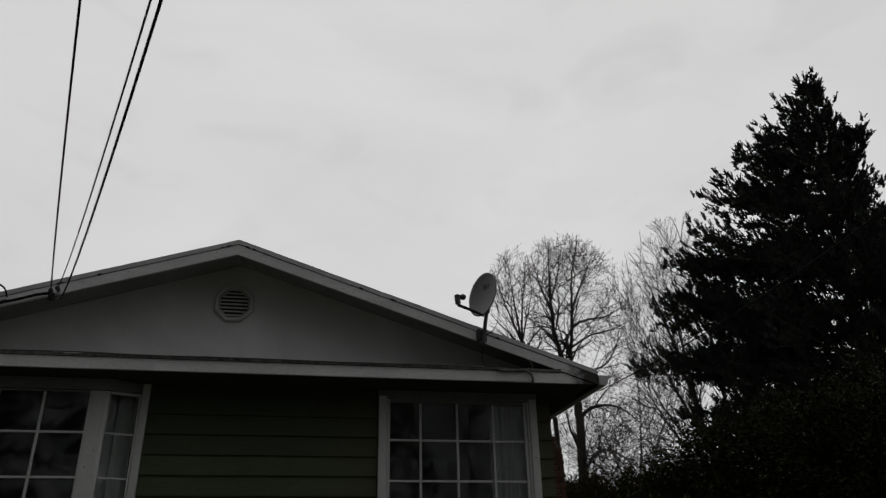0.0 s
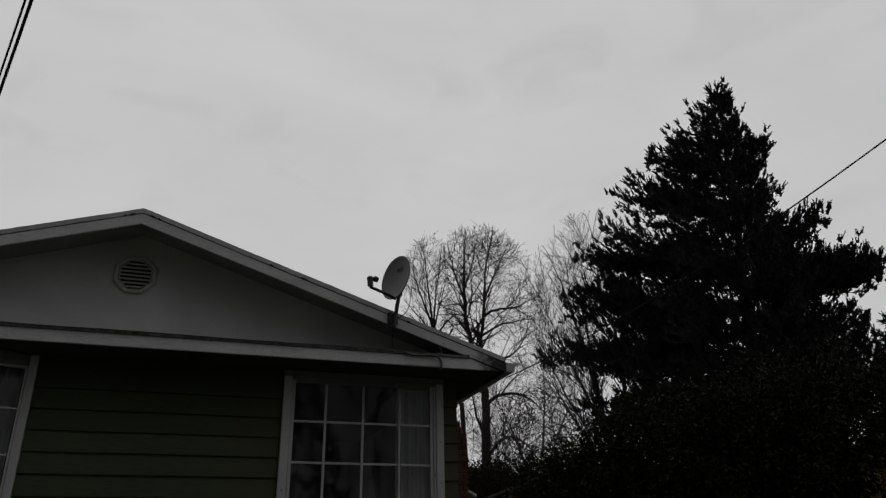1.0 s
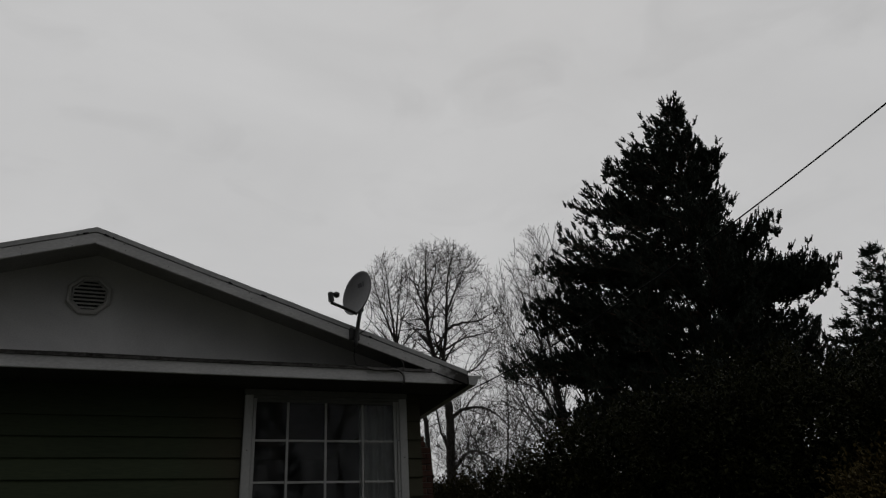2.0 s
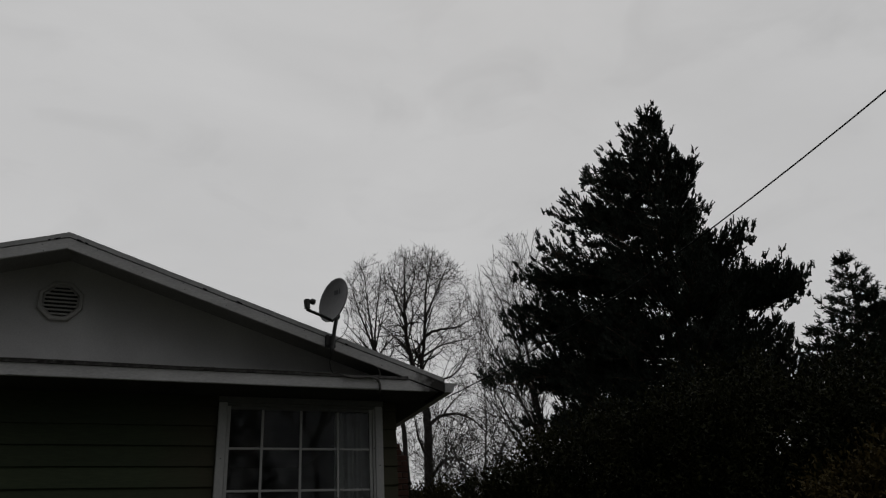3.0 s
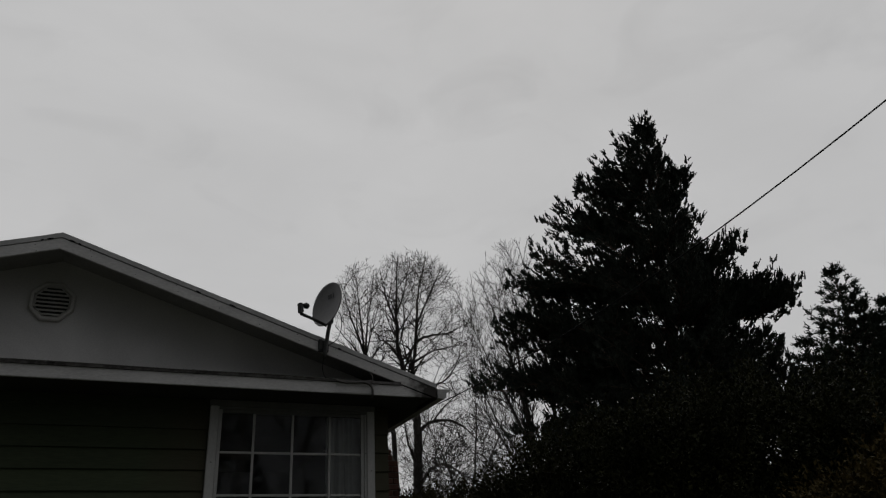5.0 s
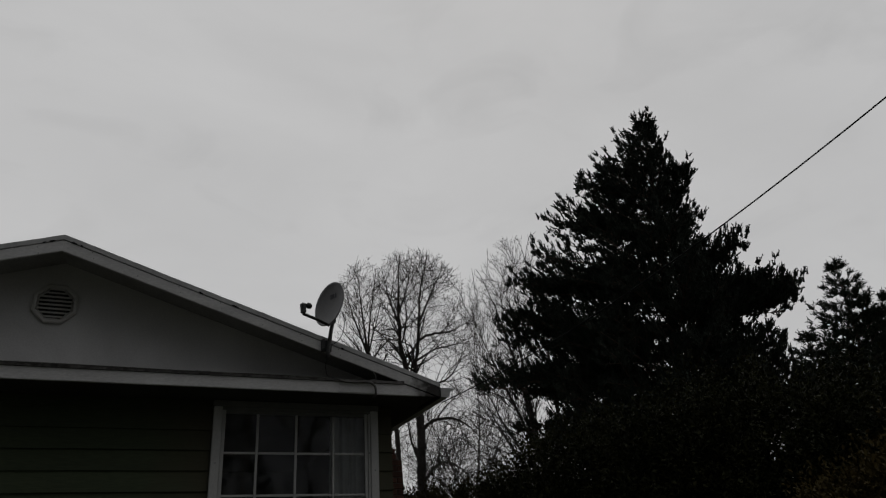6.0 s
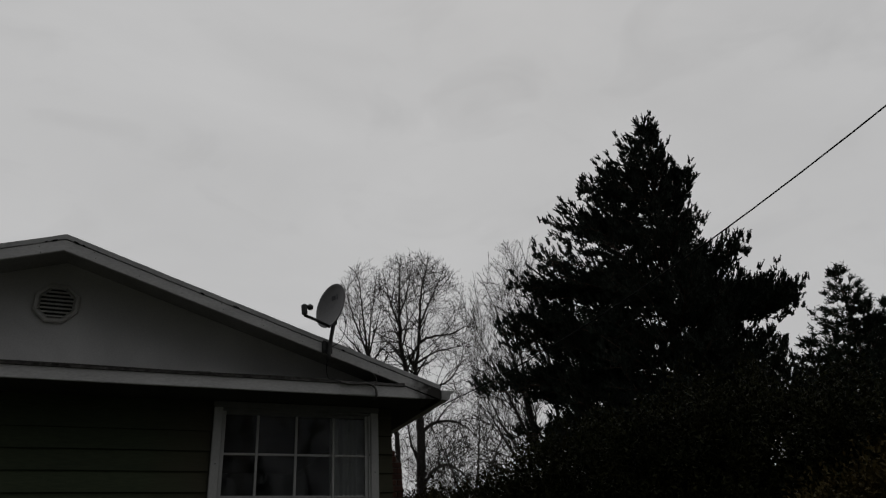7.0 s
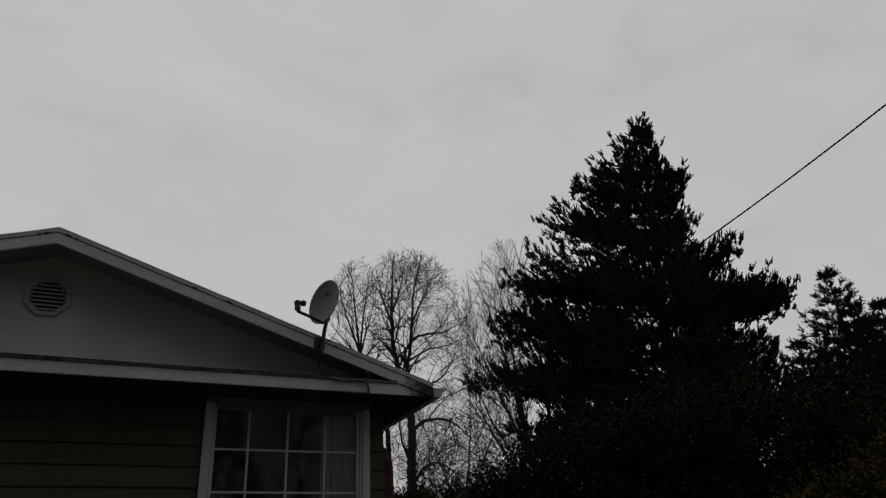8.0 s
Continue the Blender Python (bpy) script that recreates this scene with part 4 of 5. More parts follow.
bare_tree((14.6, 18.6), np.array([0.852, -0.524]),
          [(1.0, 1.4, 0.8), (3.5, 2.6, 1.2), (7.0, 3.0, 1.4), (9.5, 3.1, 1.9), (12.0, 3.0, 2.2), (13.6, 2.5, 2.0), (14.6, 1.3, 1.6), (15.0, 0.5, 0.8)],
          [([(0.2, 0, 0), (0.1, 0, 3), (-0.3, 0, 5.5), (-0.9, 0, 9), (-1.5, 0, 11.5), (-2.0, 0, 13)], 0.17, 0.02, 2.5),
           ([(0.1, 0, 3.0), (0.7, 0, 6), (0.6, 0, 9), (0.3, 0, 12), (0.0, 0, 14)], 0.12, 0.02, 1.5),
           ([(0.1, 0, 2.6), (-1.2, 0.2, 5), (-2.4, 0.2, 7.4)], 0.10, 0.02, 0.8),
           ([(0.0, 0, 4.0), (-1.3, -0.2, 7.6), (-2.5, -0.2, 10.8)], 0.09, 0.02, 1.0),
           ([(-0.3, 0, 5.5), (-0.6, 0.2, 9), (-1.0, 0.3, 12.5)], 0.09, 0.02, 1.0),
           ([(0.0, 0, 3.4), (-1.7, -0.1, 6.4), (-2.7, -0.1, 9.0)], 0.07, 0.02, 0.8),
           ([(0.1, 0, 1.6), (-1.4, 0.2, 3.6), (-2.5, 0.2, 5.2)], 0.08, 0.02, 0.6)],
          13, "many-stemmed leafless tree beside the pine", tip=0.0078, density=(1.3, 1.1, 0.85), spread=0.55, rise=0.9)
bare_tree((8.4, 17.5), ACROSS_GAP,
          [(0.5, 1.8, 1.8), (3.0, 2.4, 3.0), (5.0, 2.6, 3.2), (6.6, 2.0, 2.8), (7.8, 0.6, 1.4)],
          [([(0, 0, 0), (0.0, 0, 1.6), (0.4, 0, 3.6), (1.0, 0.2, 5.4)], 0.06, 0.015, 1.0),
           ([(0, 0, 1.2), (-0.8, 0.2, 3.4), (-1.3, 0.2, 5.0)], 0.05, 0.015, 0.6),
           ([(0, 0, 1.4), (1.1, 0, 3.6), (2.3, 0, 4.6)], 0.05, 0.015, 0.6),
           ([(0, 0, 1.5), (0.3, 0.3, 3.6), (-0.2, 0.3, 5.6)], 0.05, 0.015, 0.6),
           ([(0, 0, 1.0), (1.6, -0.2, 3.0), (2.7, -0.2, 3.6)], 0.045, 0.015, 0.6)],
          14, "spreading leafless bush tree with arching boughs", tip=0.0062, density=(1.5, 1.3, 1.0), spread=0.8, rise=0.1)
bare_tree((13.2, 23.0), ACROSS_GAP,
          [(2.0, 1.6, 1.6), (5.0, 2.6, 2.6), (8.0, 2.7, 2.7), (10.0, 2.0, 2.0), (11.0, 0.8, 0.8)],
          [([(0, 0, 0), (0.0, 0, 3.0), (0.5, 0, 6.5), (0.6, 0.2, 9.0)], 0.10, 0.02, 2.0),
           ([(0, 0, 2.6), (-1.0, 0.2, 5.6), (-1.9, 0.2, 7.6)], 0.07, 0.02, 1.0),
           ([(0, 0, 2.2), (-1.2, -0.2, 4.4), (-2.2, -0.2, 5.2)], 0.06, 0.02, 1.0),
           ([(0, 0, 3.2), (1.4, 0, 6.2), (2.0, 0, 8.0)], 0.07, 0.02, 1.0)],
          16, "leafless tree with a thicket of fine twigs", tip=0.0078, density=(1.4, 1.2, 0.9), spread=0.75, rise=0.2)


def shoots(p, way, length, needles, reach, width, rng, lean=0.75, core=0.02):
    """Bottle-brush shoots: a slim pointed core with thin needles set round it, as triangles."""
    n = len(p)
    way = way / np.linalg.norm(way, axis=1, keepdims=True)
    u, v = across(way)
    t = rng.random((n, needles)) ** 0.8 * 0.97
    a = rng.random((n, needles)) * 2 * np.pi
    out = u[:, None] * np.cos(a)[..., None] + v[:, None] * np.sin(a)[..., None]
    d = out + way[:, None] * (lean + 0.5 * rng.random((n, needles, 1)))
    d /= np.linalg.norm(d, axis=2, keepdims=True)
    root = p[:, None] + way[:, None] * (t * length[:, None])[..., None]
    tang = np.cross(d, out + 0.3 * rng.normal(size=d.shape))
    tang /= np.linalg.norm(tang, axis=2, keepdims=True) + 1e-9
    ln = reach * (0.7 + 0.5 * rng.random((n, needles, 1)))
    tri = np.stack([root - tang * width, root + tang * width, root + d * ln], axis=2).reshape(-1, 3)
    ang = np.arange(3) * 2 * np.pi / 3
    foot = p[:, None] + (u[:, None] * np.cos(ang)[None, :, None] + v[:, None] * np.sin(ang)[None, :, None]) * core
    tip = np.repeat((p + way * length[:, None])[:, None], 3, axis=1)
    cone = np.stack([foot, np.roll(foot, -1, axis=1), tip], axis=2).reshape(-1, 3)
    verts = np.concatenate([tri, cone])
    return verts, np.arange(len(verts)).reshape(-1, 3)


def conifer(name, base, u, table, boughs, lean, seed, label, bark, green, crown_label, tiers=0.5, per=6, rise=0.3, plate=0.3, upright=1.0, hang_down=0.0,
            lateral=0.19, cluster=0.19, shoot=0.22, needles=15, reach=0.07, width=0.011, core=0.02, girth=0.22, copies=3, thick=0.1, hug=0.6):
    """A conifer of plate-like boughs. table: height, reach to one side along u, to the other, of the ordinary boughs; boughs: reach along u, height and climb of the long ones."""
    rng = np.random.default_rng(seed)
    z0 = land(*base) - 0.05
    tree = thing(name, (*base, z0), label, "tree")
    z = np.array([r[0] for r in table]) - z0
    lo, hi = np.array([r[1] for r in table]), np.array([r[2] for r in table])
    top = z[-1]

    def axis_at(h):
        s = lean * (1 - h / top) ** 1.3
        return np.array([s * u[0], s * u[1], h])
    hs = np.linspace(0, top, 26)
    ax = np.array([axis_at(h) for h in hs])
    rr = girth * (1 - hs / top) ** 0.9 + 0.018
    v, f = tubes(ax[:-1], ax[1:], rr[:-1], rr[1:], 9)
    me = np_mesh("trunk", v, f)
    me.polygons.foreach_set("use_smooth", [True] * len(me.polygons))
    hang("trunk", me, bark, tree, (*base, z0), "dark rough bark")
    p0, p1, r0, r1 = [], [], [], []
    sp, sw, sl = [], [], []

    def tuft(at, d, count):
        for _ in range(count):
            w = d * 0.55 + np.array([0, 0, upright - hang_down]) * rng.uniform(0.6, 1.2) + rng.normal(0, 0.24, 3)
            sp.append(at + rng.normal(0, 0.035, 3))
            sw.append(w)
            sl.append(shoot * rng.uniform(0.7, 1.3))

    def bough(az, full, tip_z, rise):
        flat = np.array([np.cos(az) * u[0] - np.sin(az) * u[1], np.cos(az) * u[1] + np.sin(az) * u[0], 0])
        side = np.array([-flat[1], flat[0], 0])
        start = axis_at(max(tip_z - rise * full, 0.3))
        n = max(4, int(full / 0.25))
        s = np.linspace(0, 1, n + 1)
        bend = rng.normal(0, 0.10)
        curve = start[None] + flat[None] * (s * full)[:, None] + side[None] * (bend * full * s * s)[:, None]
        curve[:, 2] += (tip_z - start[2]) * s ** 1.4 - hang_down * 0.25 * full * np.sin(s * np.pi)
        rad = (0.014 + 0.011 * full) * (1 - 0.85 * s)
        p0.extend(curve[:-1])
        p1.extend(curve[1:])
        r0.extend(rad[:-1])
        r1.extend(rad[1:])
        for j in range(max(3, int(full / lateral))):
            q = rng.uniform(0.12 if full > 1.5 else 0.03, 1.0)
            i = min(int(q * n), n - 1)
            at = curve[i] + (curve[i + 1] - curve[i]) * (q * n - i)
            ln = (0.22 + plate * full * (1.05 - q) ** 0.6) * rng.uniform(0.55, 1.15)
            sg = 1 if j % 2 else -1
            d = flat * rng.uniform(0.45, 1.0) + side * sg * rng.uniform(0.4, 1.0) + np.array([0, 0, rng.uniform(-0.15, 0.45) - hang_down])
            d /= np.linalg.norm(d)
            end = at + d * ln + np.array([0, 0, rng.uniform(-0.5, 1.0) * thick])
            p0.append(at)
            p1.append(end)
            r0.append(0.010)
            r1.append(0.005)
            for g in np.arange(0.3, 1.0, cluster / max(ln, cluster)):
                tuft(at + (end - at) * g, d, 2)
            tuft(end, d, 4)
        tuft(curve[-1], flat, 6)

    for along, tip_z, climb in boughs:
        for k in range(copies if abs(along) > 1.5 else 2):
            az = (0 if along > 0 else math.pi) + rng.normal(0, 0.07 + 0.05 * k)
            h = tip_z - z0 + (rng.normal(0, 0.18) if k else 0)
            off = lean * (1 - h / top) ** 1.3
            bough(az, max(abs(along - off) * (1 - 0.10 * k), 0.2), h, climb)
    h = z[0]
    turn = rng.random() * 6
    while h < top - 0.2:
        for k in range(per):
            az = turn + k * 2 * np.pi / per + rng.normal(0, 0.25)
            hh = h + rng.normal(0, 0.12 * tiers)
            c = np.cos(az)
            l, r = np.interp(hh, z, lo), np.interp(hh, z, hi)
            full = ((r if c > 0 else l) * c * c + 0.5 * (l + r) * (1 - c * c)) * rng.uniform(0.7, 1.0)
            if full > 0.12:
                bough(az, full, hh, rise)
        turn += 1.1
        h += tiers * rng.uniform(0.8, 1.2)
    for hh in np.linspace(top - 1.0, top - 0.1, 7):
        tuft(axis_at(hh), np.array([*rng.normal(0, 0.4, 2), 0.3]), 3)
    v, f = tubes(np.array(p0), np.array(p1), np.array(r0), np.array(r1), 3)
    hang("branchwork", np_mesh("branchwork", v, f), bark, tree, (*base, z0), "dark boughs", kind="stuff")
    v, f = shoots(np.array(sp), np.array(sw), np.array(sl), needles, reach, width, rng, hug, core)
    hang("crown", np_mesh("crown", v, f), green, tree, (*base, z0), crown_label, kind="stuff")
    return tree


PINE_U = np.array([0.726, -0.687])
pine = conifer("pine_tree", (13.73, 8.31), PINE_U,
               [(3.6, 3.2, 2.6), (5.0, 3.8, 2.7), (7.0, 4.6, 2.4), (8.3, 4.8, 2.0), (9.5, 4.8, 1.7), (10.2, 4.0, 0.9), (11.0, 4.1, 1.3), (11.7, 3.2, 0.7), (12.2, 3.0, 0.8), (12.8, 2.6, 0.8), (13.4, 2.5, 0.85), (14.1, 2.2, 0.85), (14.5, 1.5, 0.4), (15.0, 0.8, 0.25), (15.5, 0.35, 0.25), (15.85, 0.2, 0.2), (16.05, 0.1, 0.1)],
               [(-0.9, 15.4, 0.5), (-1.75, 14.6, 0.35), (-2.35, 13.75, 0.3), (-3.75, 13.0, 0.3), (-2.8, 12.1, 0.2), (-5.1, 10.95, 0.2), (-4.5, 10.4, 0.15), (-5.7, 9.25, 0.15), (-5.5, 8.8, 0.1), (-6.5, 7.35, 0.1), (-5.3, 7.6, 0.1), (-5.5, 6.0, 0.05), (-4.7, 5.2, 0.05),
                (0.3, 15.6, 0.5), (1.2, 13.9, 0.6), (1.1, 13.6, 0.5), (0.95, 13.1, 0.3), (1.2, 11.8, 0.2), (2.3, 10.85, 0.25), (1.7, 10.35, 0.15), (3.2, 9.1, 0.02), (2.9, 9.0, 0.05), (3.15, 8.65, -0.05), (2.2, 8.1, 0.05), (2.5, 7.5, 0.0), (2.9, 7.0, 0.0), (3.1, 6.3, 0.0), (3.2, 5.6, 0.0), (3.25, 8.9, 0.0), (2.6, 9.0, 0.0), (3.05, 8.8, -0.03)],
               -0.9, 21, "large dark pine tree with upswept tufted boughs", PINEBARK, NEEDLE, "dense dark green needles in upright tufts",
               tiers=0.46, per=8, rise=0.30, plate=0.32, lateral=0.125, cluster=0.19, thick=0.42, shoot=0.19, needles=12, reach=0.064, width=0.017, core=0.036, copies=4, hug=1.0)


def spruce_tree(base, top, seed, label, per=6):
    """A layered spruce, narrow and pointed, its boughs tipped upwards."""
    return conifer("spruce_tree", base, np.array([0.60, -0.80]),
                   [(3.0, 3.6, 3.6), (top - 8.0, 3.3, 3.3), (top - 5.0, 2.9, 2.9), (top - 3.0, 2.2, 2.1), (top - 1.6, 1.15, 1.1), (top - 0.7, 0.55, 0.5), (top, 0.1, 0.1)], [],
                   0.0, seed, label, PINEBARK, SPRUCE, "dark green needle sprays", tiers=0.66, per=per, rise=0.55, plate=0.24, upright=0.6, hang_down=0.10,
                   lateral=0.20, cluster=0.28, shoot=0.34, needles=5, reach=0.15, width=0.029, core=0.038, girth=0.25, thick=0.05)


spruce = spruce_tree((36.0, 18.7), 17.8, 22, "distant dark spruce tree with a pointed top")
spruce_tree((37.2, 18.7), 16.35, 23, "shorter dark spruce tree crowding its neighbour")
copy_thing(spruce, pose(36.5, 16.5, land(36.5, 16.5) - 2.7, 0, 0, 120))
copy_thing(spruce, pose(38.3, 16.6, land(38.3, 16.6) - 2.3, 0, 0, 70))
copy_thing(spruce, pose(34.7, 20.9, land(34.7, 20.9) - 3.9, 0, 0, 200))
copy_thing(spruce, pose(36.6, 20.9, land(36.6, 20.9) - 4.6, 0, 0, 310))


def leaf_cloud(rng, blobs, sprays, leaves, size, jag, outer=1.0, inner=0.45, clump=0):
    """Sprays of small folded leaves over a set of blobs, thicker at the skin; with clump, gathered into that many sprays a tuft."""
    w = np.array([b[3] ** 2 for b in blobs])
    seats = sprays // clump if clump else sprays
    pick = rng.choice(len(blobs), seats, p=w / w.sum())
    c = np.array([b[:3] for b in blobs])[pick]
    r = np.array([b[3:6] if len(b) > 5 else (b[3],) * 3 for b in blobs])[pick]
    d = rng.normal(size=(seats, 3))
    d /= np.linalg.norm(d, axis=1, keepdims=True)
    bump = np.array([noise.fractal(Vector(q) * 1.9, 0.6, 2.0, 4) for q in (c + d * r)])
    depth = outer - inner * rng.random(seats) ** 2.2
    at = c + d * r * (depth + jag * bump)[:, None]
    if clump:
        at = at + d * rng.uniform(-0.02, 0.14, (seats, 1))
        at, d = np.repeat(at, clump, axis=0), np.repeat(d, clump, axis=0)
        sprays = len(at)
        at = at + rng.normal(0, 0.085, at.shape) - d * np.abs(rng.normal(0, 0.07, (sprays, 1)))
        d = d + rng.normal(0, 0.35, d.shape)
    n = sprays * leaves
    root = np.repeat(at, leaves, axis=0) + rng.normal(0, size * 0.9, (n, 3))
    axis = np.repeat(d, leaves, axis=0) * 0.7 + rng.normal(0, 0.7, (n, 3)) + np.array([0, 0, 0.15])
    axis /= np.linalg.norm(axis, axis=1, keepdims=True)
    u, v = across(axis)
    spin = rng.random(n) * 6.283
    u = u * np.cos(spin)[:, None] + v * np.sin(spin)[:, None]
    v = np.cross(axis, u)
    ln = size * rng.uniform(0.7, 1.3, (n, 1))
    wd = ln * 0.24
    fold = v * wd * 0.45
    mid = root + axis * ln * 0.5
    tip = root + axis * ln - v * ln * 0.12
    verts = np.stack([root, mid - u * wd + fold, tip, mid + u * wd + fold], axis=1).reshape(-1, 3)
    k = np.arange(n)[:, None] * 4
    faces = np.concatenate([k + [0, 1, 2], k + [0, 2, 3]], axis=1).reshape(-1, 3)
    return verts, faces


def bush(name, at, blobs, sprays, leaves, size, green, seed, label, jag=0.22, stems=7):
    rng = np.random.default_rng(seed)
    z0 = land(*at) - 0.03
    ob = thing(name, (*at, z0), label, "shrub")
    local = [(b[0] - at[0], b[1] - at[1], b[2] - z0, *b[3:]) for b in blobs]
    p0, p1, r0, r1 = [], [], [], []
    for b in local:
        for k in range(stems):
            foot = np.array([b[0] * 0.6 + rng.normal(0, 0.2), b[1] * 0.6 + rng.normal(0, 0.2), 0])
            d = rng.normal(size=3)
            d /= np.linalg.norm(d)
            end = np.array(b[:3]) + d * b[3] * 0.85
            mid = (foot + end) / 2 + rng.normal(0, 0.15, 3)
            p0 += [foot, mid]
            p1 += [mid, end]
            r0 += [0.03, 0.018]
            r1 += [0.018, 0.005]
    v, f = tubes(np.array(p0), np.array(p1), np.array(r0), np.array(r1), 5)
    hang("stems", np_mesh("stems", v, f), BARK, ob, (*at, z0), "thin brown stems")
    v, f = leaf_cloud(rng, local, sprays, leaves, size, jag, clump=14)
    v2, f2 = leaf_cloud(rng, local, sprays // 2, leaves, size * 1.35, jag, 0.86, 0.5)
    v, f = np.concatenate([v, v2]), np.concatenate([f, f2 + len(v)])
    hang("leaves", np_mesh("leaves", v, f), green, ob, (*at, z0), kind="stuff")
    return ob


bush("evergreen_shrub", (5.3, -0.4),
     [(3.70, 1.45, 2.05, 1.25), (4.25, 1.0, 2.2, 1.5), (4.9, 0.45, 2.2, 1.65), (5.6, -0.2, 2.35, 1.75), (6.3, -0.9, 2.4, 1.75), (6.9, -1.5, 2.05, 1.65), (7.5, -2.2, 1.5, 1.55), (4.9, -0.3, 1.3, 1.3), (6.0, -1.3, 1.3, 1.4)],
     24000, 7, 0.056, LEAF, 31, "large dark evergreen shrub with small glossy leaves")
bush("golden_shrub", (5.1, -3.0), [(5.05, -2.85, 1.7, 0.82), (5.55, -3.3, 1.9, 0.95), (5.2, -3.05, 0.9, 0.9)], 5000, 7, 0.055, YELLOWLEAF, 32, "yellow-green leafy shrub beside the evergreen")
bush("rough_hedge", (6.6, 13.0),
     [(2.8, 14.6, 2.6, 1.5), (4.4, 13.9, 2.5, 1.6), (5.8, 13.2, 2.7, 1.55), (7.2, 12.8, 2.8, 1.65), (8.6, 12.3, 2.7, 1.5), (10.0, 11.8, 2.9, 1.5)],
     8000, 7, 0.078, HEDGELEAF, 33, "rough olive green hedge behind the house", jag=0.3)
bush("ivy_clump", (10.3, 24.6), [(10.3, 24.6, 4.4, 1.3), (11.6, 24.4, 3.8, 1.5), (9.2, 24.8, 3.6, 1.3)], 2500, 7, 0.16, HEDGELEAF, 34, "dark ivy thicket round the foot of the trees", jag=0.35)

# ---- behind the lane, mirrored in the window panes ----
bare_tree((4.7, -20.0), np.array([1.0, 0.0]),
          [(7.0, 2.5, 2.5), (9.0, 3.6, 3.6), (11.5, 4.2, 4.2), (14.0, 3.4, 3.4), (15.5, 1.0, 1.0)],
          [([(0.5, 0, 0), (0.28, 0, 5.15), (0.1, 0, 7.0), (-0.4, 0, 7.45), (-1.05, 0, 7.95), (-1.6, 0, 9.2), (-1.9, 0, 11)], 0.16, 0.05, 9.0),
           ([(0.12, 0, 6.8), (0.45, 0, 7.8), (0.7, 0, 9.0), (0.8, 0, 11.5)], 0.13, 0.04, 1.5),
           ([(-0.1, 0, 7.15), (-0.4, 0, 8.2), (-0.3, 0, 10.5)], 0.09, 0.03, 1.5),
           ([(0.4, 0, 7.6), (1.2, 0, 8.15), (2.0, 0, 9.5)], 0.09, 0.03, 1.5)],
          15, "leafless street tree with a forked trunk", tip=0.014, density=(0.5, 0.5, 0.4))
copy_thing(spruce, pose(2.0, -24.0, -6.3, 0, 0, 150))
copy_thing(spruce, pose(12.5, -27.0, -2.0, 0, 0, 260))
copy_thing(spruce, pose(-13.0, -24.0, -2.0, 0, 0, 20))


# ---- beside and behind the house ----
def garden_shed():
    s = thing("garden_shed", (2.75, 5.4, land(2.75, 5.4)), "small timber shed with a pale sheet roof", "shed")
    z = land(2.75, 5.4)
    part("body", box(2.10, 3.18, 5.06, 6.2, z - 0.1, 2.70), TIMBER, s, bevel=0.01)
    part("roof", prism([(2.02, 5.0, 3.36), (3.26, 5.0, 2.70), (3.26, 5.0, 2.745), (2.02, 5.0, 3.405)], (0, 1.3, 0)), SHEDROOF, s, "pale sheet roof")
    part("gable_board", prism([(2.10, 5.05, 2.702), (3.18, 5.05, 2.702), (2.10, 5.05, 3.30)], (0, 0.03, 0)), TIMBER, s)


garden_shed()


def stair_rail():
    s = thing("stair_rail", (4.8, 7.0, land(4.8, 7.0)), "dark weathered timber stair rail", "railing")
    part("handrail", prism([(4.1, 6.96, 2.76), (5.60, 6.96, 3.275), (5.60, 6.96, 3.33), (4.1, 6.96, 2.815)], (0, 0.07, 0)), DARKTIMBER, s, bevel=0.006)
    part("handrail", prism([(5.60, 6.96, 3.275), (6.4, 6.96, 3.275), (6.4, 6.96, 3.33), (5.60, 6.96, 3.33)], (0, 0.07, 0)), DARKTIMBER, s, bevel=0.006)
    for x in (4.3, 4.8, 5.32, 5.8, 6.3):
        zt = 3.27 if x > 5.6 else 2.76 + (x - 4.1) * 0.343
        part("post", box(x - 0.04, x + 0.04, 6.965, 7.025, land(x, 7.0) - 0.2, zt), DARKTIMBER, s)


stair_rail()


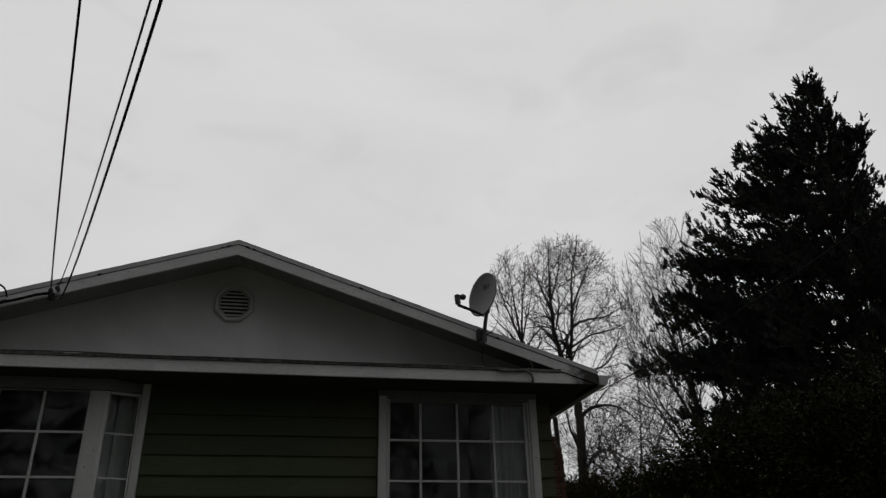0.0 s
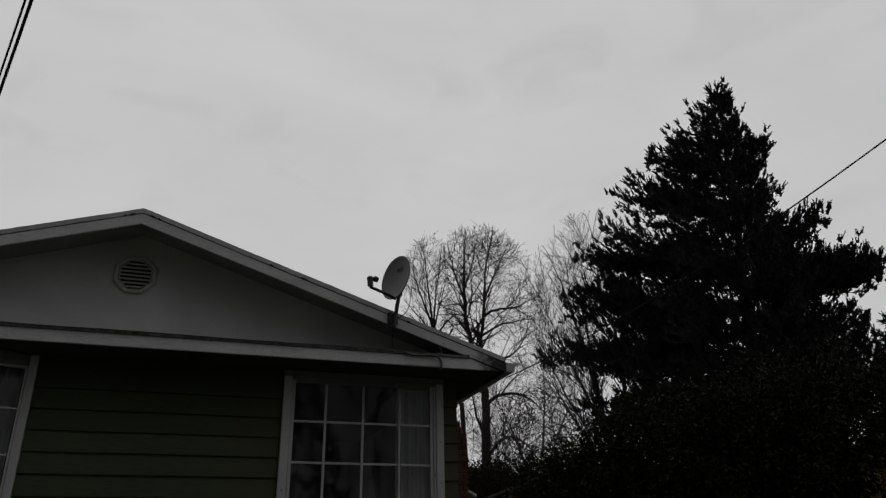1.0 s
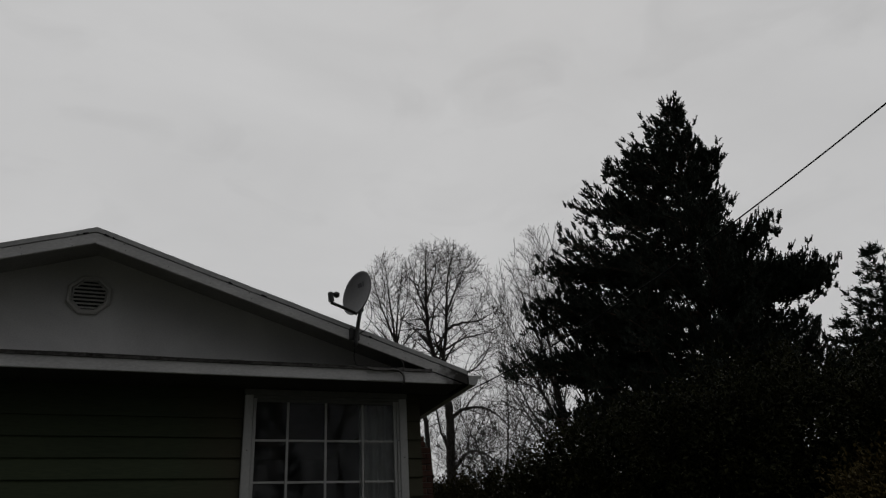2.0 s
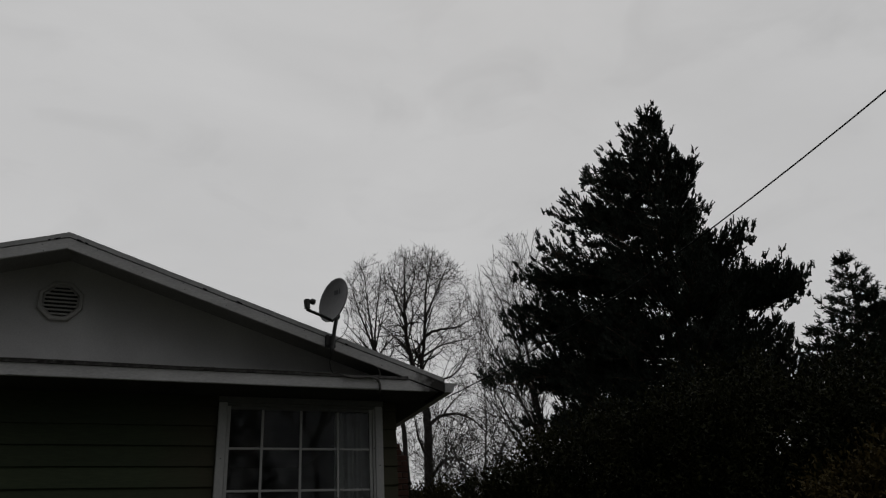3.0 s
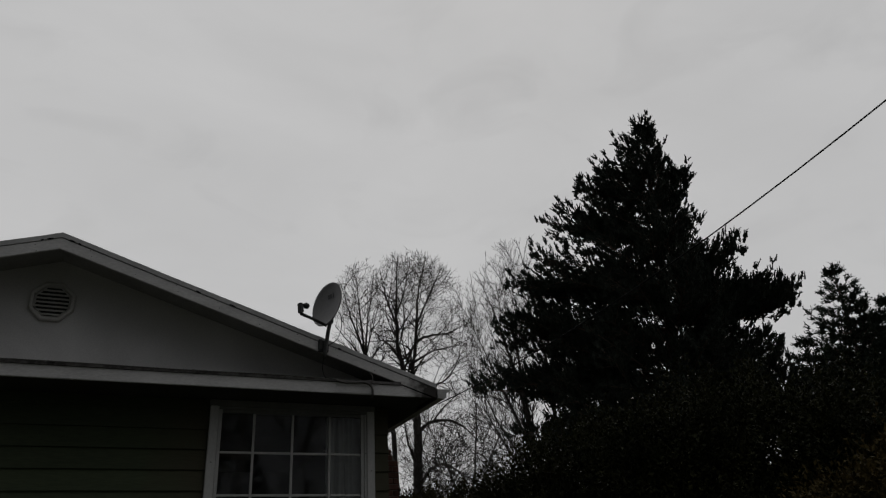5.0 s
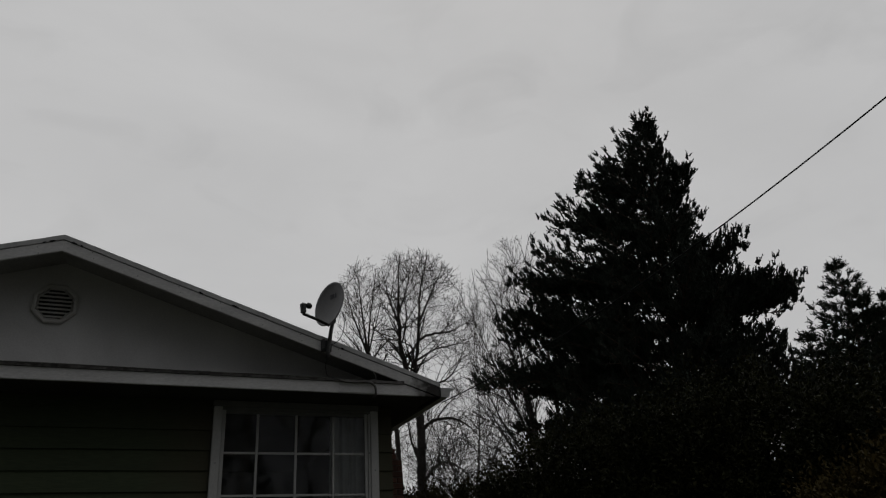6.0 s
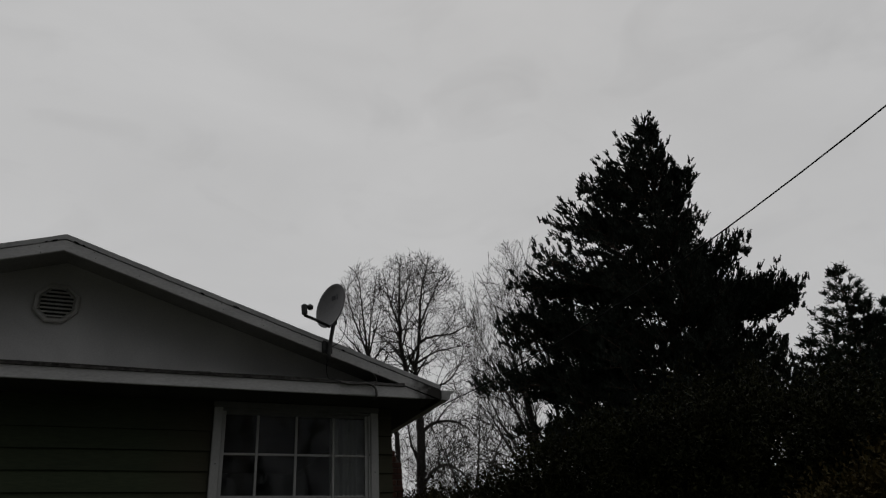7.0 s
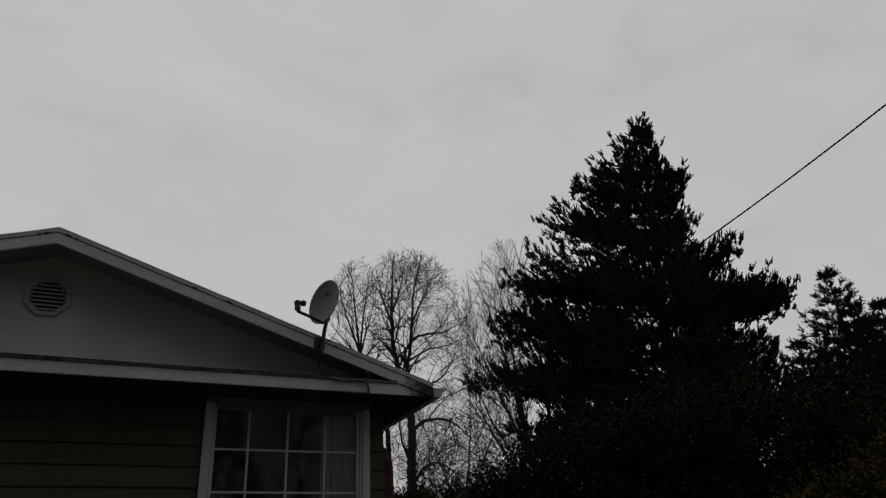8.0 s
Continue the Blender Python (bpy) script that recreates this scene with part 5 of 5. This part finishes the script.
# ---- small pieces last: bricks of the chimney, boards of the front wall ----
def chimney():
    ch = part("chimney", box(1.112, 1.605, 1.032, 1.868, land(1.4, 1.4) - 0.2, 3.12), MORTAR, house, "red brick chimney breast with a sloped shoulder")
    bm = prism([(1.112, 1.032, 3.12), (1.605, 1.032, 3.12), (1.335, 1.032, 3.585), (1.112, 1.032, 3.585)], (0, 0.836, 0))
    part("shoulder", bm, MORTAR, ch, "sloped dark mortar shoulder")
    meshes = {}
    rng = random.Random(8)

    def brick(cx, cy, z, lx, ly):
        key = (round(lx, 3), round(ly, 3))
        if key not in meshes:
            bm = box(-lx / 2, lx / 2, -ly / 2, ly / 2, 0, 0.062)
            bmesh.ops.bevel(bm, geom=[e for e in bm.edges], offset=0.004, segments=1, affect="EDGES")
            me = bpy.data.meshes.new("brick")
            bm.to_mesh(me)
            bm.free()
            meshes[key] = me
        hang("brick", meshes[key], BRICK, ch, (cx + rng.uniform(-0.002, 0.002), cy + rng.uniform(-0.002, 0.002), z))
    z, row = 1.05, 0
    while z < 3.44:
        far = 1.62 if z < 3.08 else 1.62 - (z - 3.08) * 0.58
        # front face
        x = 1.115 + (0.0 if row % 2 else -0.105)
        while x < far - 0.02:
            x0, x1 = max(x, 1.115), min(x + 0.205, far)
            if x1 - x0 > 0.03:
                brick((x0 + x1) / 2, 1.07, z, x1 - x0, 0.102)
            x += 0.216
        # outer face
        y = 1.13 + (0.0 if row % 2 else -0.105)
        while y < 1.87:
            y0, y1 = max(y, 1.13), min(y + 0.205, 1.88)
            if y1 - y0 > 0.03 and z < 3.09:
                brick(1.569, (y0 + y1) / 2, z, 0.102, y1 - y0)
            y += 0.216
        z += 0.073
        row += 1


chimney()


def siding():
    """Lapped boards, each with its own lower edge standing proud."""
    meshes = {}
    rng = random.Random(5)
    lap = 0.2065
    top_row = 3.271 + lap

    def board(parent, x0, x1, zb, zt):
        key = (round(x1 - x0, 3), round(zt - zb, 3))
        if key not in meshes:
            w = x1 - x0
            nseg = max(1, int(w / 0.6))
            bm = bmesh.new()
            rings = []
            for i in range(nseg + 1):
                x = w * i / nseg
                d = 0.0015 * math.sin(i * 2.4 + w)
                rings.append([bm.verts.new(p) for p in ((x, -0.003, zt - zb), (x, -0.0065, zt - zb), (x, -0.029, 0.005 + d), (x, -0.027, 0.0 + d), (x, -0.003, 0.0 + d))])
            for a, b in zip(rings, rings[1:]):
                for k in range(5):
                    bm.faces.new((a[k], b[k], b[(k + 1) % 5], a[(k + 1) % 5]))
            bm.faces.new(rings[0])
            bm.faces.new(rings[-1][::-1])
            bmesh.ops.recalc_face_normals(bm, faces=bm.faces)
            me = bpy.data.meshes.new("siding_board")
            bm.to_mesh(me)
            bm.free()
            meshes[key] = me
        hang("siding_board", meshes[key], SIDING, parent, (x0, rng.uniform(-0.001, 0.001), zb + rng.uniform(-0.001, 0.001)))
    k = 0
    while True:
        zb = top_row - k * lap
        zt = min(zb + lap - 0.001, 3.59)
        k += 1
        if zb < 0.95:
            break
        spans = [(LEFT, -6.13), (-3.315, -0.905), (0.945, RIGHT + 0.012)] if zb > 1.40 else [(LEFT, -6.02), (-3.415, RIGHT + 0.012)]
        for a, b in spans:
            board(front_wall, a, b, zb, zt)
    # the boards of the two side walls, joined
    for x, s in ((RIGHT, 1), (LEFT, -1)):
        bm = bmesh.new()
        for j in range(13):
            zb = top_row - j * lap
            zt = min(zb + lap, 3.585)
            prism([(x + s * 0.002, 0.0, zt), (x + s * 0.006, 0.0, zt), (x + s * 0.027, 0.0, zb), (x + s * 0.002, 0.0, zb)], (0, DEEP, 0), bm)
        part("side_boards", bm, SIDING, house, kind="stuff")


siding()
